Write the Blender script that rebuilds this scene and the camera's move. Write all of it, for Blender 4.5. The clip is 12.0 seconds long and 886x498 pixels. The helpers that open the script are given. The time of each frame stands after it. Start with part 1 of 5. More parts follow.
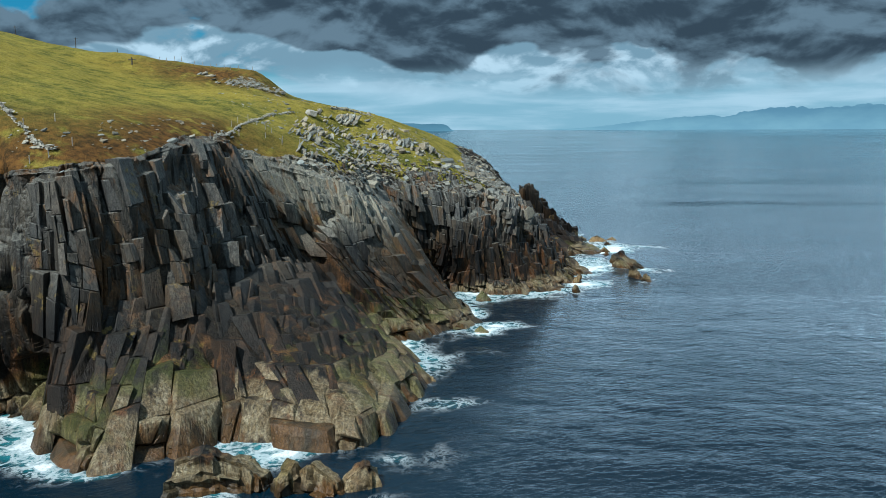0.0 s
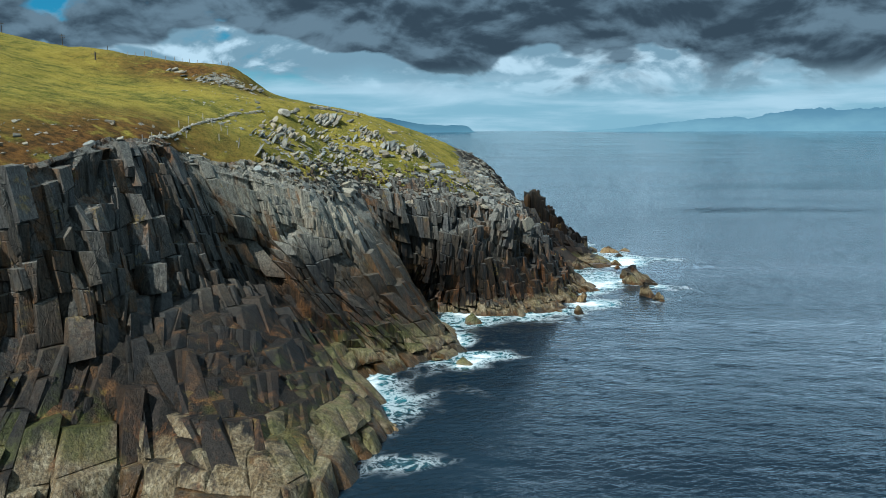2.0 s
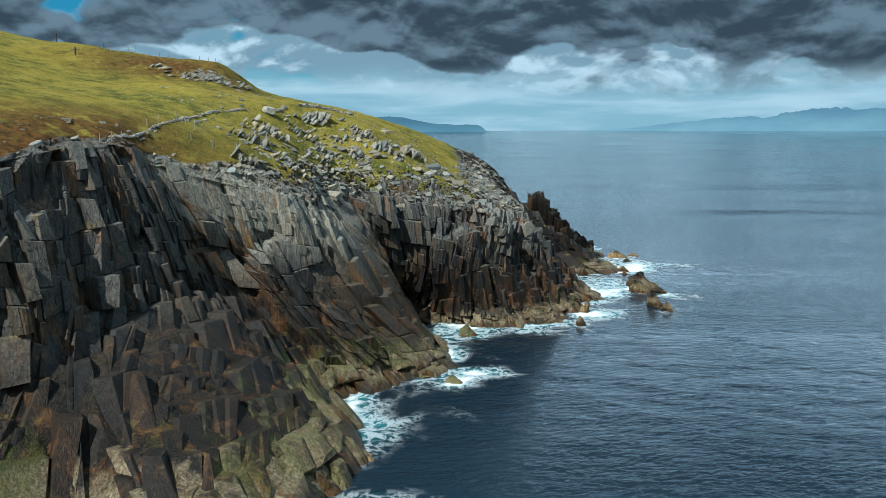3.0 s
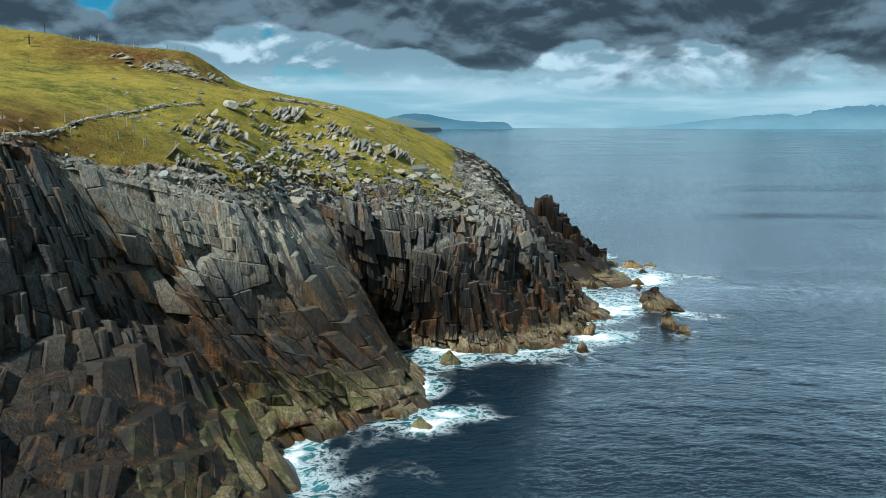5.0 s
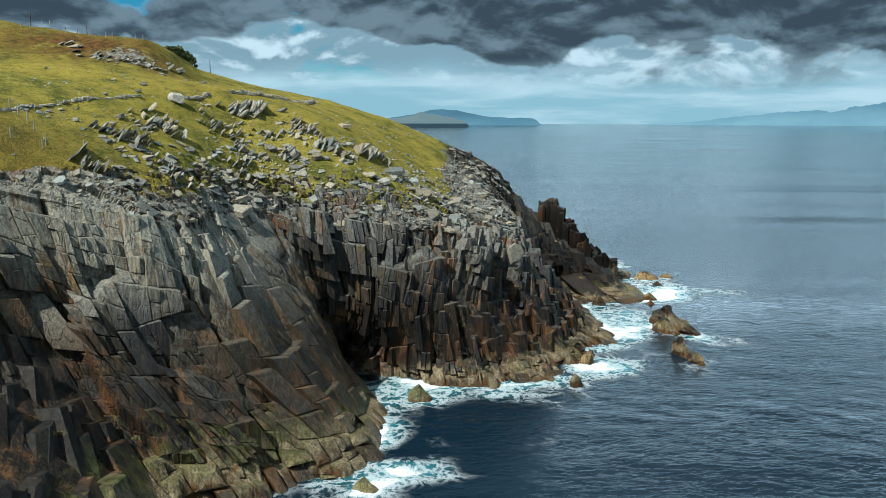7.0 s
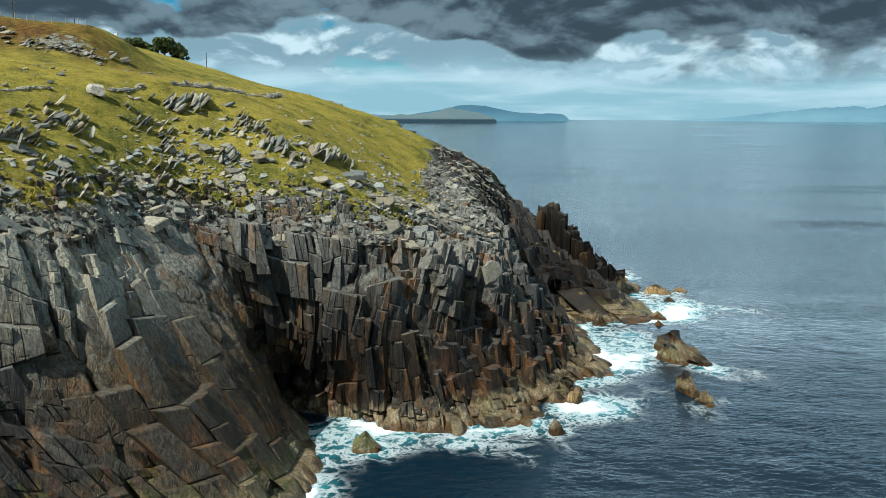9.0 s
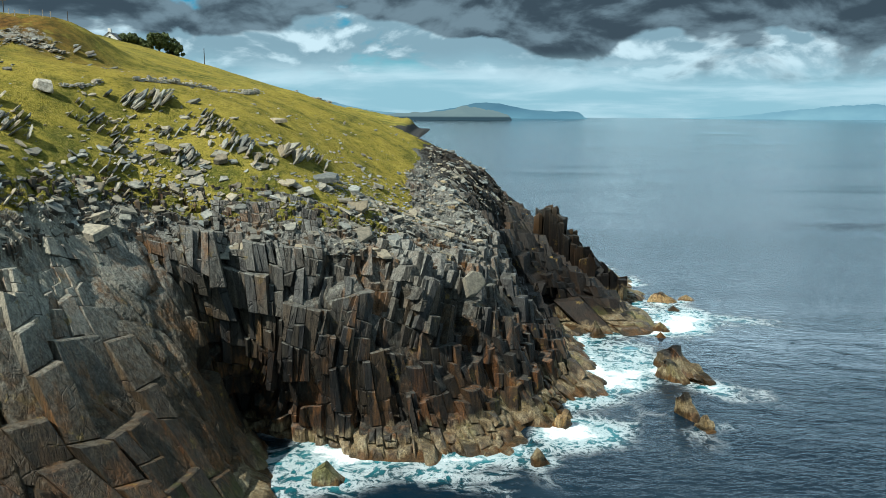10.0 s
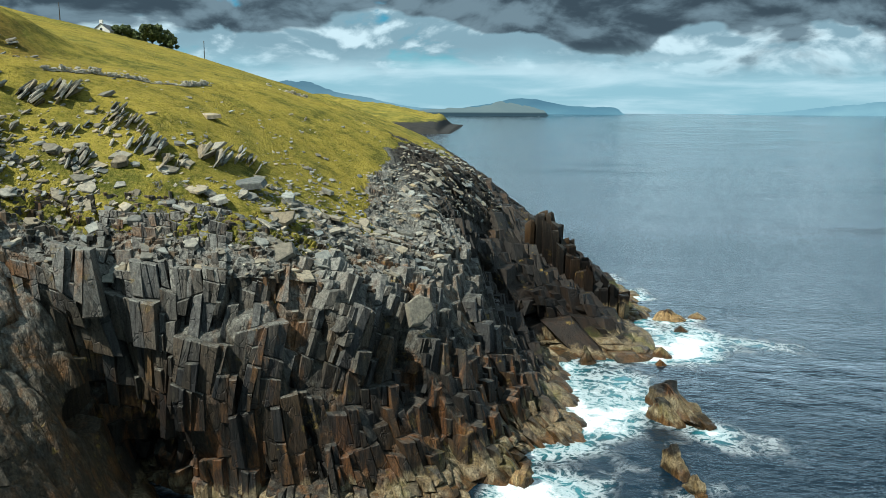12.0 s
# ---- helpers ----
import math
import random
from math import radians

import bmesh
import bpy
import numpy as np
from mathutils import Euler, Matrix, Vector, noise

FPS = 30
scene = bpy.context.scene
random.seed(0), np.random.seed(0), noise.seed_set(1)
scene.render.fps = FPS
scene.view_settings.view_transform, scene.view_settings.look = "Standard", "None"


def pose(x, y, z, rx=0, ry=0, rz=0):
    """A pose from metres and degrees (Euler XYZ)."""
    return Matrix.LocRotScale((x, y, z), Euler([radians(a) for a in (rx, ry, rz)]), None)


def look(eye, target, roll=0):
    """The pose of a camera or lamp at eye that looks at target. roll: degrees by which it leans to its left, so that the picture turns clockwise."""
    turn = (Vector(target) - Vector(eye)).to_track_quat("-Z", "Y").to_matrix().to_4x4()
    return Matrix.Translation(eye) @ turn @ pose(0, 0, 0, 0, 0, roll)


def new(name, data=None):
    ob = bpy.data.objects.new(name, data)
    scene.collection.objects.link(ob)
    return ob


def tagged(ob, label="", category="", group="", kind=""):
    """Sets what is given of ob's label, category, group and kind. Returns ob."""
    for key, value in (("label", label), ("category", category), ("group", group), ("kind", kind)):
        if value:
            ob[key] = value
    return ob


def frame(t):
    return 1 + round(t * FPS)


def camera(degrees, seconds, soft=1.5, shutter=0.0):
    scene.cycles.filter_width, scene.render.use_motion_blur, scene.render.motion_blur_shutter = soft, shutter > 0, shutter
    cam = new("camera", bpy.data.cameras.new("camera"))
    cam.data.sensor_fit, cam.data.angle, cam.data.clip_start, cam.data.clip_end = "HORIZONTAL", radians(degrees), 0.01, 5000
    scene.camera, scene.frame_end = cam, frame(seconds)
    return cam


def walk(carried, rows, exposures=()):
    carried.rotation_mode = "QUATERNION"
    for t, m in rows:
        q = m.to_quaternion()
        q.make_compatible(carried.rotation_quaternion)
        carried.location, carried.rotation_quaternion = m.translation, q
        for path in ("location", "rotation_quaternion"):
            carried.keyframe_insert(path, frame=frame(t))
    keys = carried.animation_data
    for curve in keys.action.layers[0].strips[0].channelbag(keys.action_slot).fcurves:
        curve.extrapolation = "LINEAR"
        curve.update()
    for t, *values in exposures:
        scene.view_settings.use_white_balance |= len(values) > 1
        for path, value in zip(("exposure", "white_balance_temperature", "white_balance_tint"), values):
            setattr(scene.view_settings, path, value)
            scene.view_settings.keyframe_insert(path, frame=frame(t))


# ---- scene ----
# seconds, eye (x, y, z), then yaw, pitch and lean in degrees
ROWS = [
    (0.0, 1.28, -0.73, 34.15, -0.10, -8.72, -0.30),
    (0.5, 3.00, 3.58, 34.17, 0.27, -8.67, -0.29),
    (1.0, 4.66, 7.98, 34.16, 0.66, -8.64, -0.27),
    (1.5, 6.27, 12.42, 34.14, 1.07, -8.62, -0.25),
    (2.0, 7.85, 16.89, 34.11, 1.50, -8.62, -0.22),
    (2.5, 9.40, 21.35, 34.08, 1.95, -8.64, -0.20),
    (3.0, 10.93, 25.80, 34.05, 2.41, -8.66, -0.17),
    (3.5, 12.45, 30.22, 34.03, 2.89, -8.70, -0.14),
    (4.0, 13.96, 34.62, 34.01, 3.37, -8.74, -0.11),
    (4.5, 15.46, 39.00, 34.01, 3.86, -8.80, -0.07),
    (5.0, 16.96, 43.35, 34.02, 4.36, -8.86, -0.04),
    (5.5, 18.46, 47.68, 34.03, 4.86, -8.93, -0.01),
    (6.0, 19.95, 52.00, 34.06, 5.36, -9.00, 0.02),
    (6.5, 21.44, 56.32, 34.09, 5.87, -9.07, 0.05),
    (7.0, 22.94, 60.63, 34.12, 6.37, -9.15, 0.08),
    (7.5, 24.43, 64.96, 34.15, 6.88, -9.23, 0.11),
    (8.0, 25.93, 69.29, 34.18, 7.40, -9.31, 0.14),
    (8.5, 27.44, 73.63, 34.21, 7.92, -9.39, 0.16),
    (9.0, 28.96, 77.97, 34.23, 8.45, -9.47, 0.18),
    (9.5, 30.49, 82.29, 34.25, 8.99, -9.55, 0.20),
    (10.0, 32.04, 86.59, 34.25, 9.56, -9.63, 0.21),
    (10.5, 33.63, 90.84, 34.24, 10.16, -9.71, 0.22),
    (11.0, 35.25, 95.00, 34.21, 10.79, -9.78, 0.23),
    (11.5, 36.93, 99.03, 34.18, 11.47, -9.86, 0.23),
    (12.0, 38.67, 102.88, 34.14, 12.22, -9.93, 0.22),
]
cam = camera(58.3, 12.0, soft=0.6)


def eye_pose(x, y, z, yaw, pitch, lean):
    a, b = radians(yaw), radians(pitch)
    way = Vector((-math.sin(a) * math.cos(b), math.cos(a) * math.cos(b), math.sin(b)))
    return look((x, y, z), Vector((x, y, z)) + way, lean)


walk(cam, [(row[0], eye_pose(*row[1:])) for row in ROWS], exposures=[(0.0, 0.15, 5450, 5), (12.0, 0.42, 6000, 5)])

# ---- world, sun ----
SUN_FROM = Vector((-0.44, -0.48, 0.76)).normalized()
world = bpy.data.worlds.new("world")
scene.world = world
world.use_nodes = True


class Nodes:
    """Short hand for building a node tree."""

    def __init__(self, tree):
        self.tree = tree

    def add(self, node, **sets):
        n = self.tree.nodes.new(node)
        for k, v in sets.items():
            if k == "blend":
                n.blend_type = v
            elif k == "kind":
                n.data_type = v
            elif k == "op":
                n.operation = v
            elif k == "clamp":
                n.use_clamp = v
        return n

    def put(self, socket, value):
        if isinstance(value, bpy.types.NodeSocket):
            self.tree.links.new(value, socket)
        elif isinstance(value, (tuple, list)) and len(value) == 3 and len(socket.default_value) == 4:
            socket.default_value = (*value, 1)
        else:
            socket.default_value = value

    def maths(self, op, a, b=0.0, c=0.0, clamp=False):
        n = self.add("ShaderNodeMath", op=op, clamp=clamp)
        for i, v in enumerate((a, b, c)):
            self.put(n.inputs[i], v)
        return n.outputs[0]

    def vmath(self, op, a, b=(0.0, 0.0, 0.0)):
        n = self.add("ShaderNodeVectorMath", op=op)
        self.put(n.inputs[0], a)
        self.put(n.inputs[1], b)
        return n.outputs[1] if op in ("DOT_PRODUCT", "LENGTH", "DISTANCE") else n.outputs[0]

    def mix(self, fac, a, b, blend="MIX"):
        n = self.add("ShaderNodeMix", kind="RGBA", blend=blend)
        self.put(n.inputs[0], fac)
        self.put(n.inputs[6], a)
        self.put(n.inputs[7], b)
        return n.outputs[2]

    def noise(self, vec, scale, detail=6.0, rough=0.55, distort=0.0, lac=2.0):
        n = self.add("ShaderNodeTexNoise")
        self.put(n.inputs["Vector"], vec)
        self.put(n.inputs["Scale"], scale)
        self.put(n.inputs["Detail"], detail)
        self.put(n.inputs["Roughness"], rough)
        self.put(n.inputs["Lacunarity"], lac)
        self.put(n.inputs["Distortion"], distort)
        return n.outputs["Fac"]

    def voronoi(self, vec, scale, feature="F1", rand=1.0):
        n = self.add("ShaderNodeTexVoronoi")
        n.feature = feature
        self.put(n.inputs["Vector"], vec)
        self.put(n.inputs["Scale"], scale)
        self.put(n.inputs["Randomness"], rand)
        return n.outputs[0]

    def ramp(self, x, lo, hi, to_lo=0.0, to_hi=1.0):
        n = self.add("ShaderNodeMapRange")
        n.interpolation_type = "SMOOTHSTEP"
        for i, v in enumerate((x, lo, hi, to_lo, to_hi)):
            self.put(n.inputs[i], v)
        return n.outputs[0]

    def attr(self, name):
        n = self.add("ShaderNodeAttribute")
        n.attribute_name = name
        return n.outputs["Fac"]

    def scaled(self, vec, s):
        return self.vmath("MULTIPLY", vec, s)


def build_sky():
    t = world.node_tree
    t.nodes.clear()
    k = Nodes(t)
    way = k.vmath("NORMALIZE", k.add("ShaderNodeTexCoord").outputs["Generated"])
    sep = k.add("ShaderNodeSeparateXYZ")
    k.put(sep.inputs[0], way)
    x, y, z = sep.outputs
    sky = k.add("ShaderNodeTexSky")
    sky.sky_type = "NISHITA"
    sky.sun_disc = False
    sky.sun_elevation = math.asin(SUN_FROM.z)
    sky.sun_rotation = math.atan2(SUN_FROM.x, SUN_FROM.y)
    blue = k.vmath("MULTIPLY", sky.outputs[0], (0.016, 0.062, 0.078))
    # rolling clouds, wider than tall, drawn out towards the horizon
    p = k.vmath("ADD", k.scaled(way, (1.0, 1.0, 2.0)), (5.13, 2.64, 0.41))
    flat = k.vmath("ADD", k.scaled(way, (1.0, 1.0, 7.0)), (0.3, 5.2, 1.0))
    big = k.noise(p, 3.6, 4.0, 0.5, 0.3)
    mid = k.noise(p, 9.0, 9.0, 0.53, 0.30)
    lift = k.noise(k.vmath("ADD", p, (0.0, 0.0, 0.022)), 9.0, 9.0, 0.53, 0.30)
    bars = k.noise(flat, 5.0, 6.0, 0.55, 0.3)
    body = k.maths("ADD", k.maths("MULTIPLY", big, 0.5), k.maths("MULTIPLY", mid, 0.5))
    west = k.ramp(x, -0.02, -0.40)
    low = k.ramp(k.maths("ADD", z, k.maths("MULTIPLY", k.maths("SUBTRACT", big, 0.5), 0.10)), 0.066, 0.122)
    thick = k.maths("SUBTRACT", k.maths("ADD", body, k.maths("MULTIPLY", low, 0.23)), k.maths("SUBTRACT", k.maths("MULTIPLY", west, 0.085), k.maths("MULTIPLY", k.ramp(x, 0.10, 0.5), 0.10)))
    dark = k.ramp(thick, 0.530, 0.585)
    cover = k.ramp(k.maths("SUBTRACT", body, k.maths("MULTIPLY", west, 0.085)), 0.31, 0.37)
    edge = k.ramp(k.maths("SUBTRACT", mid, lift), -0.03, 0.10)
    bright = k.mix(edge, (0.230, 0.340, 0.395), (0.60, 0.72, 0.76))
    grey = k.mix(k.ramp(k.maths("ADD", k.maths("MULTIPLY", k.maths("SUBTRACT", mid, lift), 1.6), k.maths("MULTIPLY", k.maths("SUBTRACT", 0.5, big), 0.9)), -0.16, 0.18), (0.046, 0.066, 0.084), (0.165, 0.222, 0.258))
    cloud = k.mix(dark, bright, grey)
    far = k.mix(cover, blue, cloud)
    veil = k.mix(k.ramp(bars, 0.36, 0.66), (0.290, 0.475, 0.540), (0.500, 0.650, 0.700))
    seen = k.mix(k.ramp(k.maths("ADD", z, k.maths("MULTIPLY", k.maths("SUBTRACT", mid, 0.5), 0.06)), 0.030, 0.082), veil, far)
    # out of sight the deck goes on, with an added bright sector lighting the sea
    added_glow = k.maths("MULTIPLY", k.ramp(k.vmath("DOT_PRODUCT", way, (0.25, 0.97, 0.0)), 0.15, 0.95), k.ramp(z, 0.32, 0.18))
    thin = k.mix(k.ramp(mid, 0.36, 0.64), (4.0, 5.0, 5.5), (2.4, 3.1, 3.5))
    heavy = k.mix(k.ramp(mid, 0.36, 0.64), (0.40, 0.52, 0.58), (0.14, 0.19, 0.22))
    over = k.mix(added_glow, heavy, thin)
    seen = k.vmath("MULTIPLY", seen, (0.86, 0.88, 0.88))
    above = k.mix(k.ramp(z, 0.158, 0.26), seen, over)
    bg = k.add("ShaderNodeBackground")
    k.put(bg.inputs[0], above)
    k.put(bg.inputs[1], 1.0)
    out = k.add("ShaderNodeOutputWorld")
    k.put(out.inputs[0], bg.outputs[0])


build_sky()
sun = new("sun", bpy.data.lights.new("sun", "SUN"))
sun.data.energy, sun.data.angle, sun.data.color = 5.0, radians(1.0), (1.0, 0.93, 0.80)
sun.matrix_world = look(SUN_FROM * 200, (0, 0, 0))


# ---- materials ----
def shader(name):
    m = bpy.data.materials.new(name)
    m.use_nodes = True
    t = m.node_tree
    k = Nodes(t)
    bsdf = t.nodes["Principled BSDF"]
    pos = k.add("ShaderNodeNewGeometry")
    return m, k, bsdf, pos


def bump(k, bsdf, height, strength, distance):
    b = k.add("ShaderNodeBump")
    k.put(b.inputs["Strength"], strength)
    k.put(b.inputs["Distance"], distance)
    k.put(b.inputs["Height"], height)
    k.put(bsdf.inputs["Normal"], b.outputs[0])


def rock_colour(k, pos, tide, pale_at=0.0, lit_lichen_at=1.0, tone=0.5):
    """Slate: dark grey to brown, streaked, with rust, lichen and a pale barnacle belt over the waterline. tide: height over the belt's top, 0 to 1.
    tone: 0 to 1, block by block."""
    p = pos.outputs["Position"]
    streak = k.scaled(p, (1.0, 1.0, 0.16))
    n1 = k.noise(streak, 0.35, 6.0, 0.6)
    n2 = k.noise(streak, 2.2, 6.0, 0.65)
    n3 = k.noise(p, 0.11, 4.0, 0.5)
    n4 = k.noise(p, 6.0, 5.0, 0.7)
    n5 = k.noise(p, 0.5, 5.0, 0.6)
    sep = k.add("ShaderNodeSeparateXYZ")
    k.put(sep.inputs[0], pos.outputs["Normal"])
    up = sep.outputs[2]
    place = k.add("ShaderNodeSeparateXYZ")
    k.put(place.inputs[0], p)
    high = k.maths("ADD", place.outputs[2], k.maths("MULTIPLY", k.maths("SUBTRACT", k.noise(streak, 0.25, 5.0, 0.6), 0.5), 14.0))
    c = k.mix(k.ramp(n1, 0.35, 0.65), (0.026, 0.027, 0.027), (0.062, 0.050, 0.034))
    c = k.mix(k.ramp(n2, 0.45, 0.75), c, (0.105, 0.092, 0.066))
    c = k.mix(k.ramp(n2, 0.46, 0.28), c, (0.013, 0.013, 0.014))
    # block by block: bluish, brown, ochre and pale ones
    c = k.mix(k.ramp(tone, 0.62, 0.80, 0.0, 0.55), c, (0.110, 0.078, 0.046))
    c = k.mix(k.ramp(tone, 0.30, 0.10, 0.0, 0.60), c, (0.040, 0.047, 0.055))
    c = k.mix(k.maths("MULTIPLY", k.ramp(tone, 0.93, 0.97, 0.0, 0.7), k.ramp(n5, 0.35, 0.55)), c, (0.185, 0.105, 0.036))
    c = k.vmath("MULTIPLY", c, k.mix(k.maths("FRACT", k.maths("MULTIPLY", tone, 9.7)), (0.70, 0.70, 0.70), (1.35, 1.33, 1.28)))
    c = k.mix(k.maths("MULTIPLY", k.attr("ochre"), k.ramp(n5, 0.30, 0.60, 0.35, 1.0)), c, k.mix(n2, (0.074, 0.056, 0.034), (0.185, 0.120, 0.052)))
    # near cliff, shoulder and point: shade painted in as a darker, browner colour
    c = k.mix(lit_lichen_at, k.mix(1.0, c, (0.76, 0.64, 0.52), "MULTIPLY"), c)
    # point and near shelf: shade painted in as a darker, cooler colour
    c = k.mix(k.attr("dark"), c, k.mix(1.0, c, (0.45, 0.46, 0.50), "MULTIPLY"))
    # lower rock darker: wet splash zone and the shade there, painted together
    wet_shade = k.maths("MULTIPLY", k.ramp(high, 16.0, 8.0), k.maths("SUBTRACT", 0.88, k.maths("MULTIPLY", k.attr("ochre"), 0.65)), clamp=True)
    c = k.mix(wet_shade, c, k.mix(1.0, c, (0.26, 0.24, 0.23), "MULTIPLY"))
    c = k.mix(k.maths("MULTIPLY", k.maths("MULTIPLY", lit_lichen_at, k.ramp(high, 11.0, 24.0, 0.0, 0.75)), k.ramp(up, -0.1, 0.6, 0.38, 1.0)), c, (0.270, 0.265, 0.235))
    c = k.mix(k.maths("MULTIPLY", pale_at, k.ramp(k.noise(streak, 0.5, 6.0, 0.65), 0.30, 0.50)), c, (0.430, 0.395, 0.300))
    rust = k.maths("MULTIPLY", k.ramp(k.noise(k.scaled(p, (1.0, 1.0, 0.30)), 0.30, 6.0, 0.64, 0.3), 0.48, 0.60), k.ramp(n3, 0.34, 0.50))
    rust = k.maths("MULTIPLY", rust, k.maths("MULTIPLY", k.ramp(n5, 0.34, 0.56, 0.25, 1.0), k.ramp(k.maths("FRACT", k.maths("MULTIPLY", tone, 5.3)), 0.35, 0.65, 0.15, 1.0)))
    rust = k.maths("MULTIPLY", rust, k.maths("SUBTRACT", 1.0, k.attr("dark")))
    c = k.mix(k.maths("MULTIPLY", rust, 0.85), c, k.mix(n4, (0.210, 0.072, 0.018), (0.200, 0.125, 0.050)))
    bleed = k.maths("MULTIPLY", k.ramp(k.noise(k.scaled(p, (1.0, 1.0, 0.12)), 0.55, 6.0, 0.66, 0.4), 0.52, 0.64), k.maths("MULTIPLY", k.ramp(high, 12.0, 5.0), k.maths("SUBTRACT", 0.8, k.maths("MULTIPLY", k.attr("dark"), 0.8))))
    c = k.mix(bleed, c, k.mix(n4, (0.230, 0.075, 0.018), (0.150, 0.085, 0.032)))
    lichen = k.maths("MULTIPLY", k.ramp(up, 0.10, 0.75), k.ramp(k.noise(p, 1.3, 7.0, 0.7), 0.36, 0.62))
    c = k.mix(k.maths("MULTIPLY", lichen, k.maths("MULTIPLY", lit_lichen_at, k.ramp(high, 6.0, 20.0, 0.2, 0.8))), c, (0.310, 0.310, 0.265))
    gold = k.maths("MULTIPLY", k.ramp(k.noise(p, 0.55, 5.0, 0.65), 0.60, 0.68), k.ramp(n3, 0.42, 0.56))
    c = k.mix(k.maths("MULTIPLY", gold, 0.6), c, (0.33, 0.225, 0.055))
    wob = k.maths("ADD", tide, k.maths("MULTIPLY", k.maths("SUBTRACT", k.noise(streak, 0.8, 5.0, 0.6), 0.5), 1.5))
    wob = k.maths("ADD", wob, k.maths("MULTIPLY", k.maths("SUBTRACT", tone, 0.5), 0.9))
    belt = k.maths("MULTIPLY", k.ramp(wob, 1.15, 0.80), k.ramp(k.noise(streak, 0.40, 6.0, 0.65), 0.33, 0.50, 0.45, 1.0))
    pale = k.mix(k.ramp(n2, 0.35, 0.70), (0.225, 0.165, 0.080), (0.470, 0.400, 0.260))
    pale = k.mix(k.ramp(n4, 0.50, 0.72), pale, (0.120, 0.088, 0.048))
    pale = k.mix(k.ramp(n5, 0.60, 0.42, 0.0, 0.45), pale, (0.150, 0.092, 0.040))
    c = k.mix(k.maths("MULTIPLY", belt, 0.92), c, pale)
    weed = k.ramp(wob, 0.42, 0.12)
    c = k.mix(k.maths("MULTIPLY", weed, 0.88), c, k.mix(k.ramp(n1, 0.4, 0.6), (0.135, 0.062, 0.016), (0.030, 0.022, 0.012)))
    moss = k.maths("MULTIPLY", k.maths("MAXIMUM", k.ramp(n3, 0.53, 0.62), k.maths("MULTIPLY", k.attr("moss"), k.ramp(n5, 0.36, 0.56))), k.ramp(k.maths("ABSOLUTE", k.maths("SUBTRACT", wob, 0.9)), 0.8, 0.2))
    c = k.mix(k.maths("MULTIPLY", moss, 0.55), c, k.mix(n4, (0.060, 0.085, 0.012), (0.150, 0.140, 0.022)))
    c = k.mix(k.ramp(n4, 0.35, 0.65), c, k.mix(1.0, c, (0.55, 0.55, 0.55), "MULTIPLY"))
    rib = k.noise(k.scaled(p, (1.0, 1.0, 0.07)), 3.6, 5.0, 0.6, 0.15)
    c = k.mix(k.ramp(rib, 0.38, 0.58, 0.6, 0.0), c, k.mix(1.0, c, (0.30, 0.30, 0.32), "MULTIPLY"))
    shift = k.add("ShaderNodeCombineXYZ")
    warp = k.noise(p, 0.6, 3.0, 0.5)
    k.put(shift.inputs[0], k.maths("MULTIPLY", warp, 1.6))
    k.put(shift.inputs[1], k.maths("MULTIPLY", warp, -1.2))
    bent = k.vmath("ADD", k.scaled(p, (1.0, 1.0, 0.45)), shift.outputs[0])
    fine = k.ramp(k.voronoi(bent, 1.25, "DISTANCE_TO_EDGE"), 0.0, 0.05, 1.0, 0.0)
    fine = k.maths("MULTIPLY", fine, k.ramp(k.noise(p, 0.7, 3.0, 0.5), 0.42, 0.56))
    cracks = k.maths("MULTIPLY", fine, k.ramp(up, 0.75, 0.35, 0.12, 1.0))
    c = k.mix(k.maths("MULTIPLY", cracks, k.ramp(wob, 0.4, 1.3, 0.2, 0.32)), c, (0.007, 0.007, 0.007))
    relief = k.maths("ADD", k.maths("MULTIPLY", rib, 1.0), k.maths("ADD", k.maths("MULTIPLY", n2, 0.5), k.maths("MULTIPLY", n4, 0.35)))
    relief = k.maths("SUBTRACT", relief, k.maths("MULTIPLY", cracks, 0.6))
    rough = k.maths("ADD", k.ramp(wob, 0.1, 0.6, 0.28, 0.55), k.maths("MULTIPLY", n4, 0.2))
    return c, relief, rough, p


def grass_colour(k, p):
    a = k.noise(p, 0.045, 5.0, 0.6)
    b = k.noise(p, 0.30, 6.0, 0.65)
    d = k.noise(k.scaled(p, (1.0, 1.0, 2.0)), 1.7, 8.0, 0.8)
    c = k.mix(k.ramp(a, 0.38, 0.62), (0.105, 0.112, 0.020), (0.265, 0.210, 0.032))
    c = k.mix(k.ramp(b, 0.40, 0.66, 0.0, 0.8), c, (0.345, 0.278, 0.048))
    c = k.mix(k.ramp(b, 0.47, 0.30, 0.0, 0.8), c, (0.062, 0.074, 0.016))
    c = k.mix(k.maths("MULTIPLY", k.ramp(d, 0.48, 0.66), 0.6), c, (0.310, 0.235, 0.075))
    c = k.mix(k.maths("MULTIPLY", k.ramp(d, 0.50, 0.36), 0.6), c, (0.032, 0.040, 0.012))
    e = k.noise(p, 4.5, 5.0, 0.75)
    c = k.mix(k.ramp(e, 0.54, 0.70, 0.0, 0.6), c, (0.36, 0.29, 0.11))
    c = k.mix(k.ramp(e, 0.46, 0.34, 0.0, 0.6), c, (0.032, 0.038, 0.012))
    return c, k.maths("ADD", d, b)


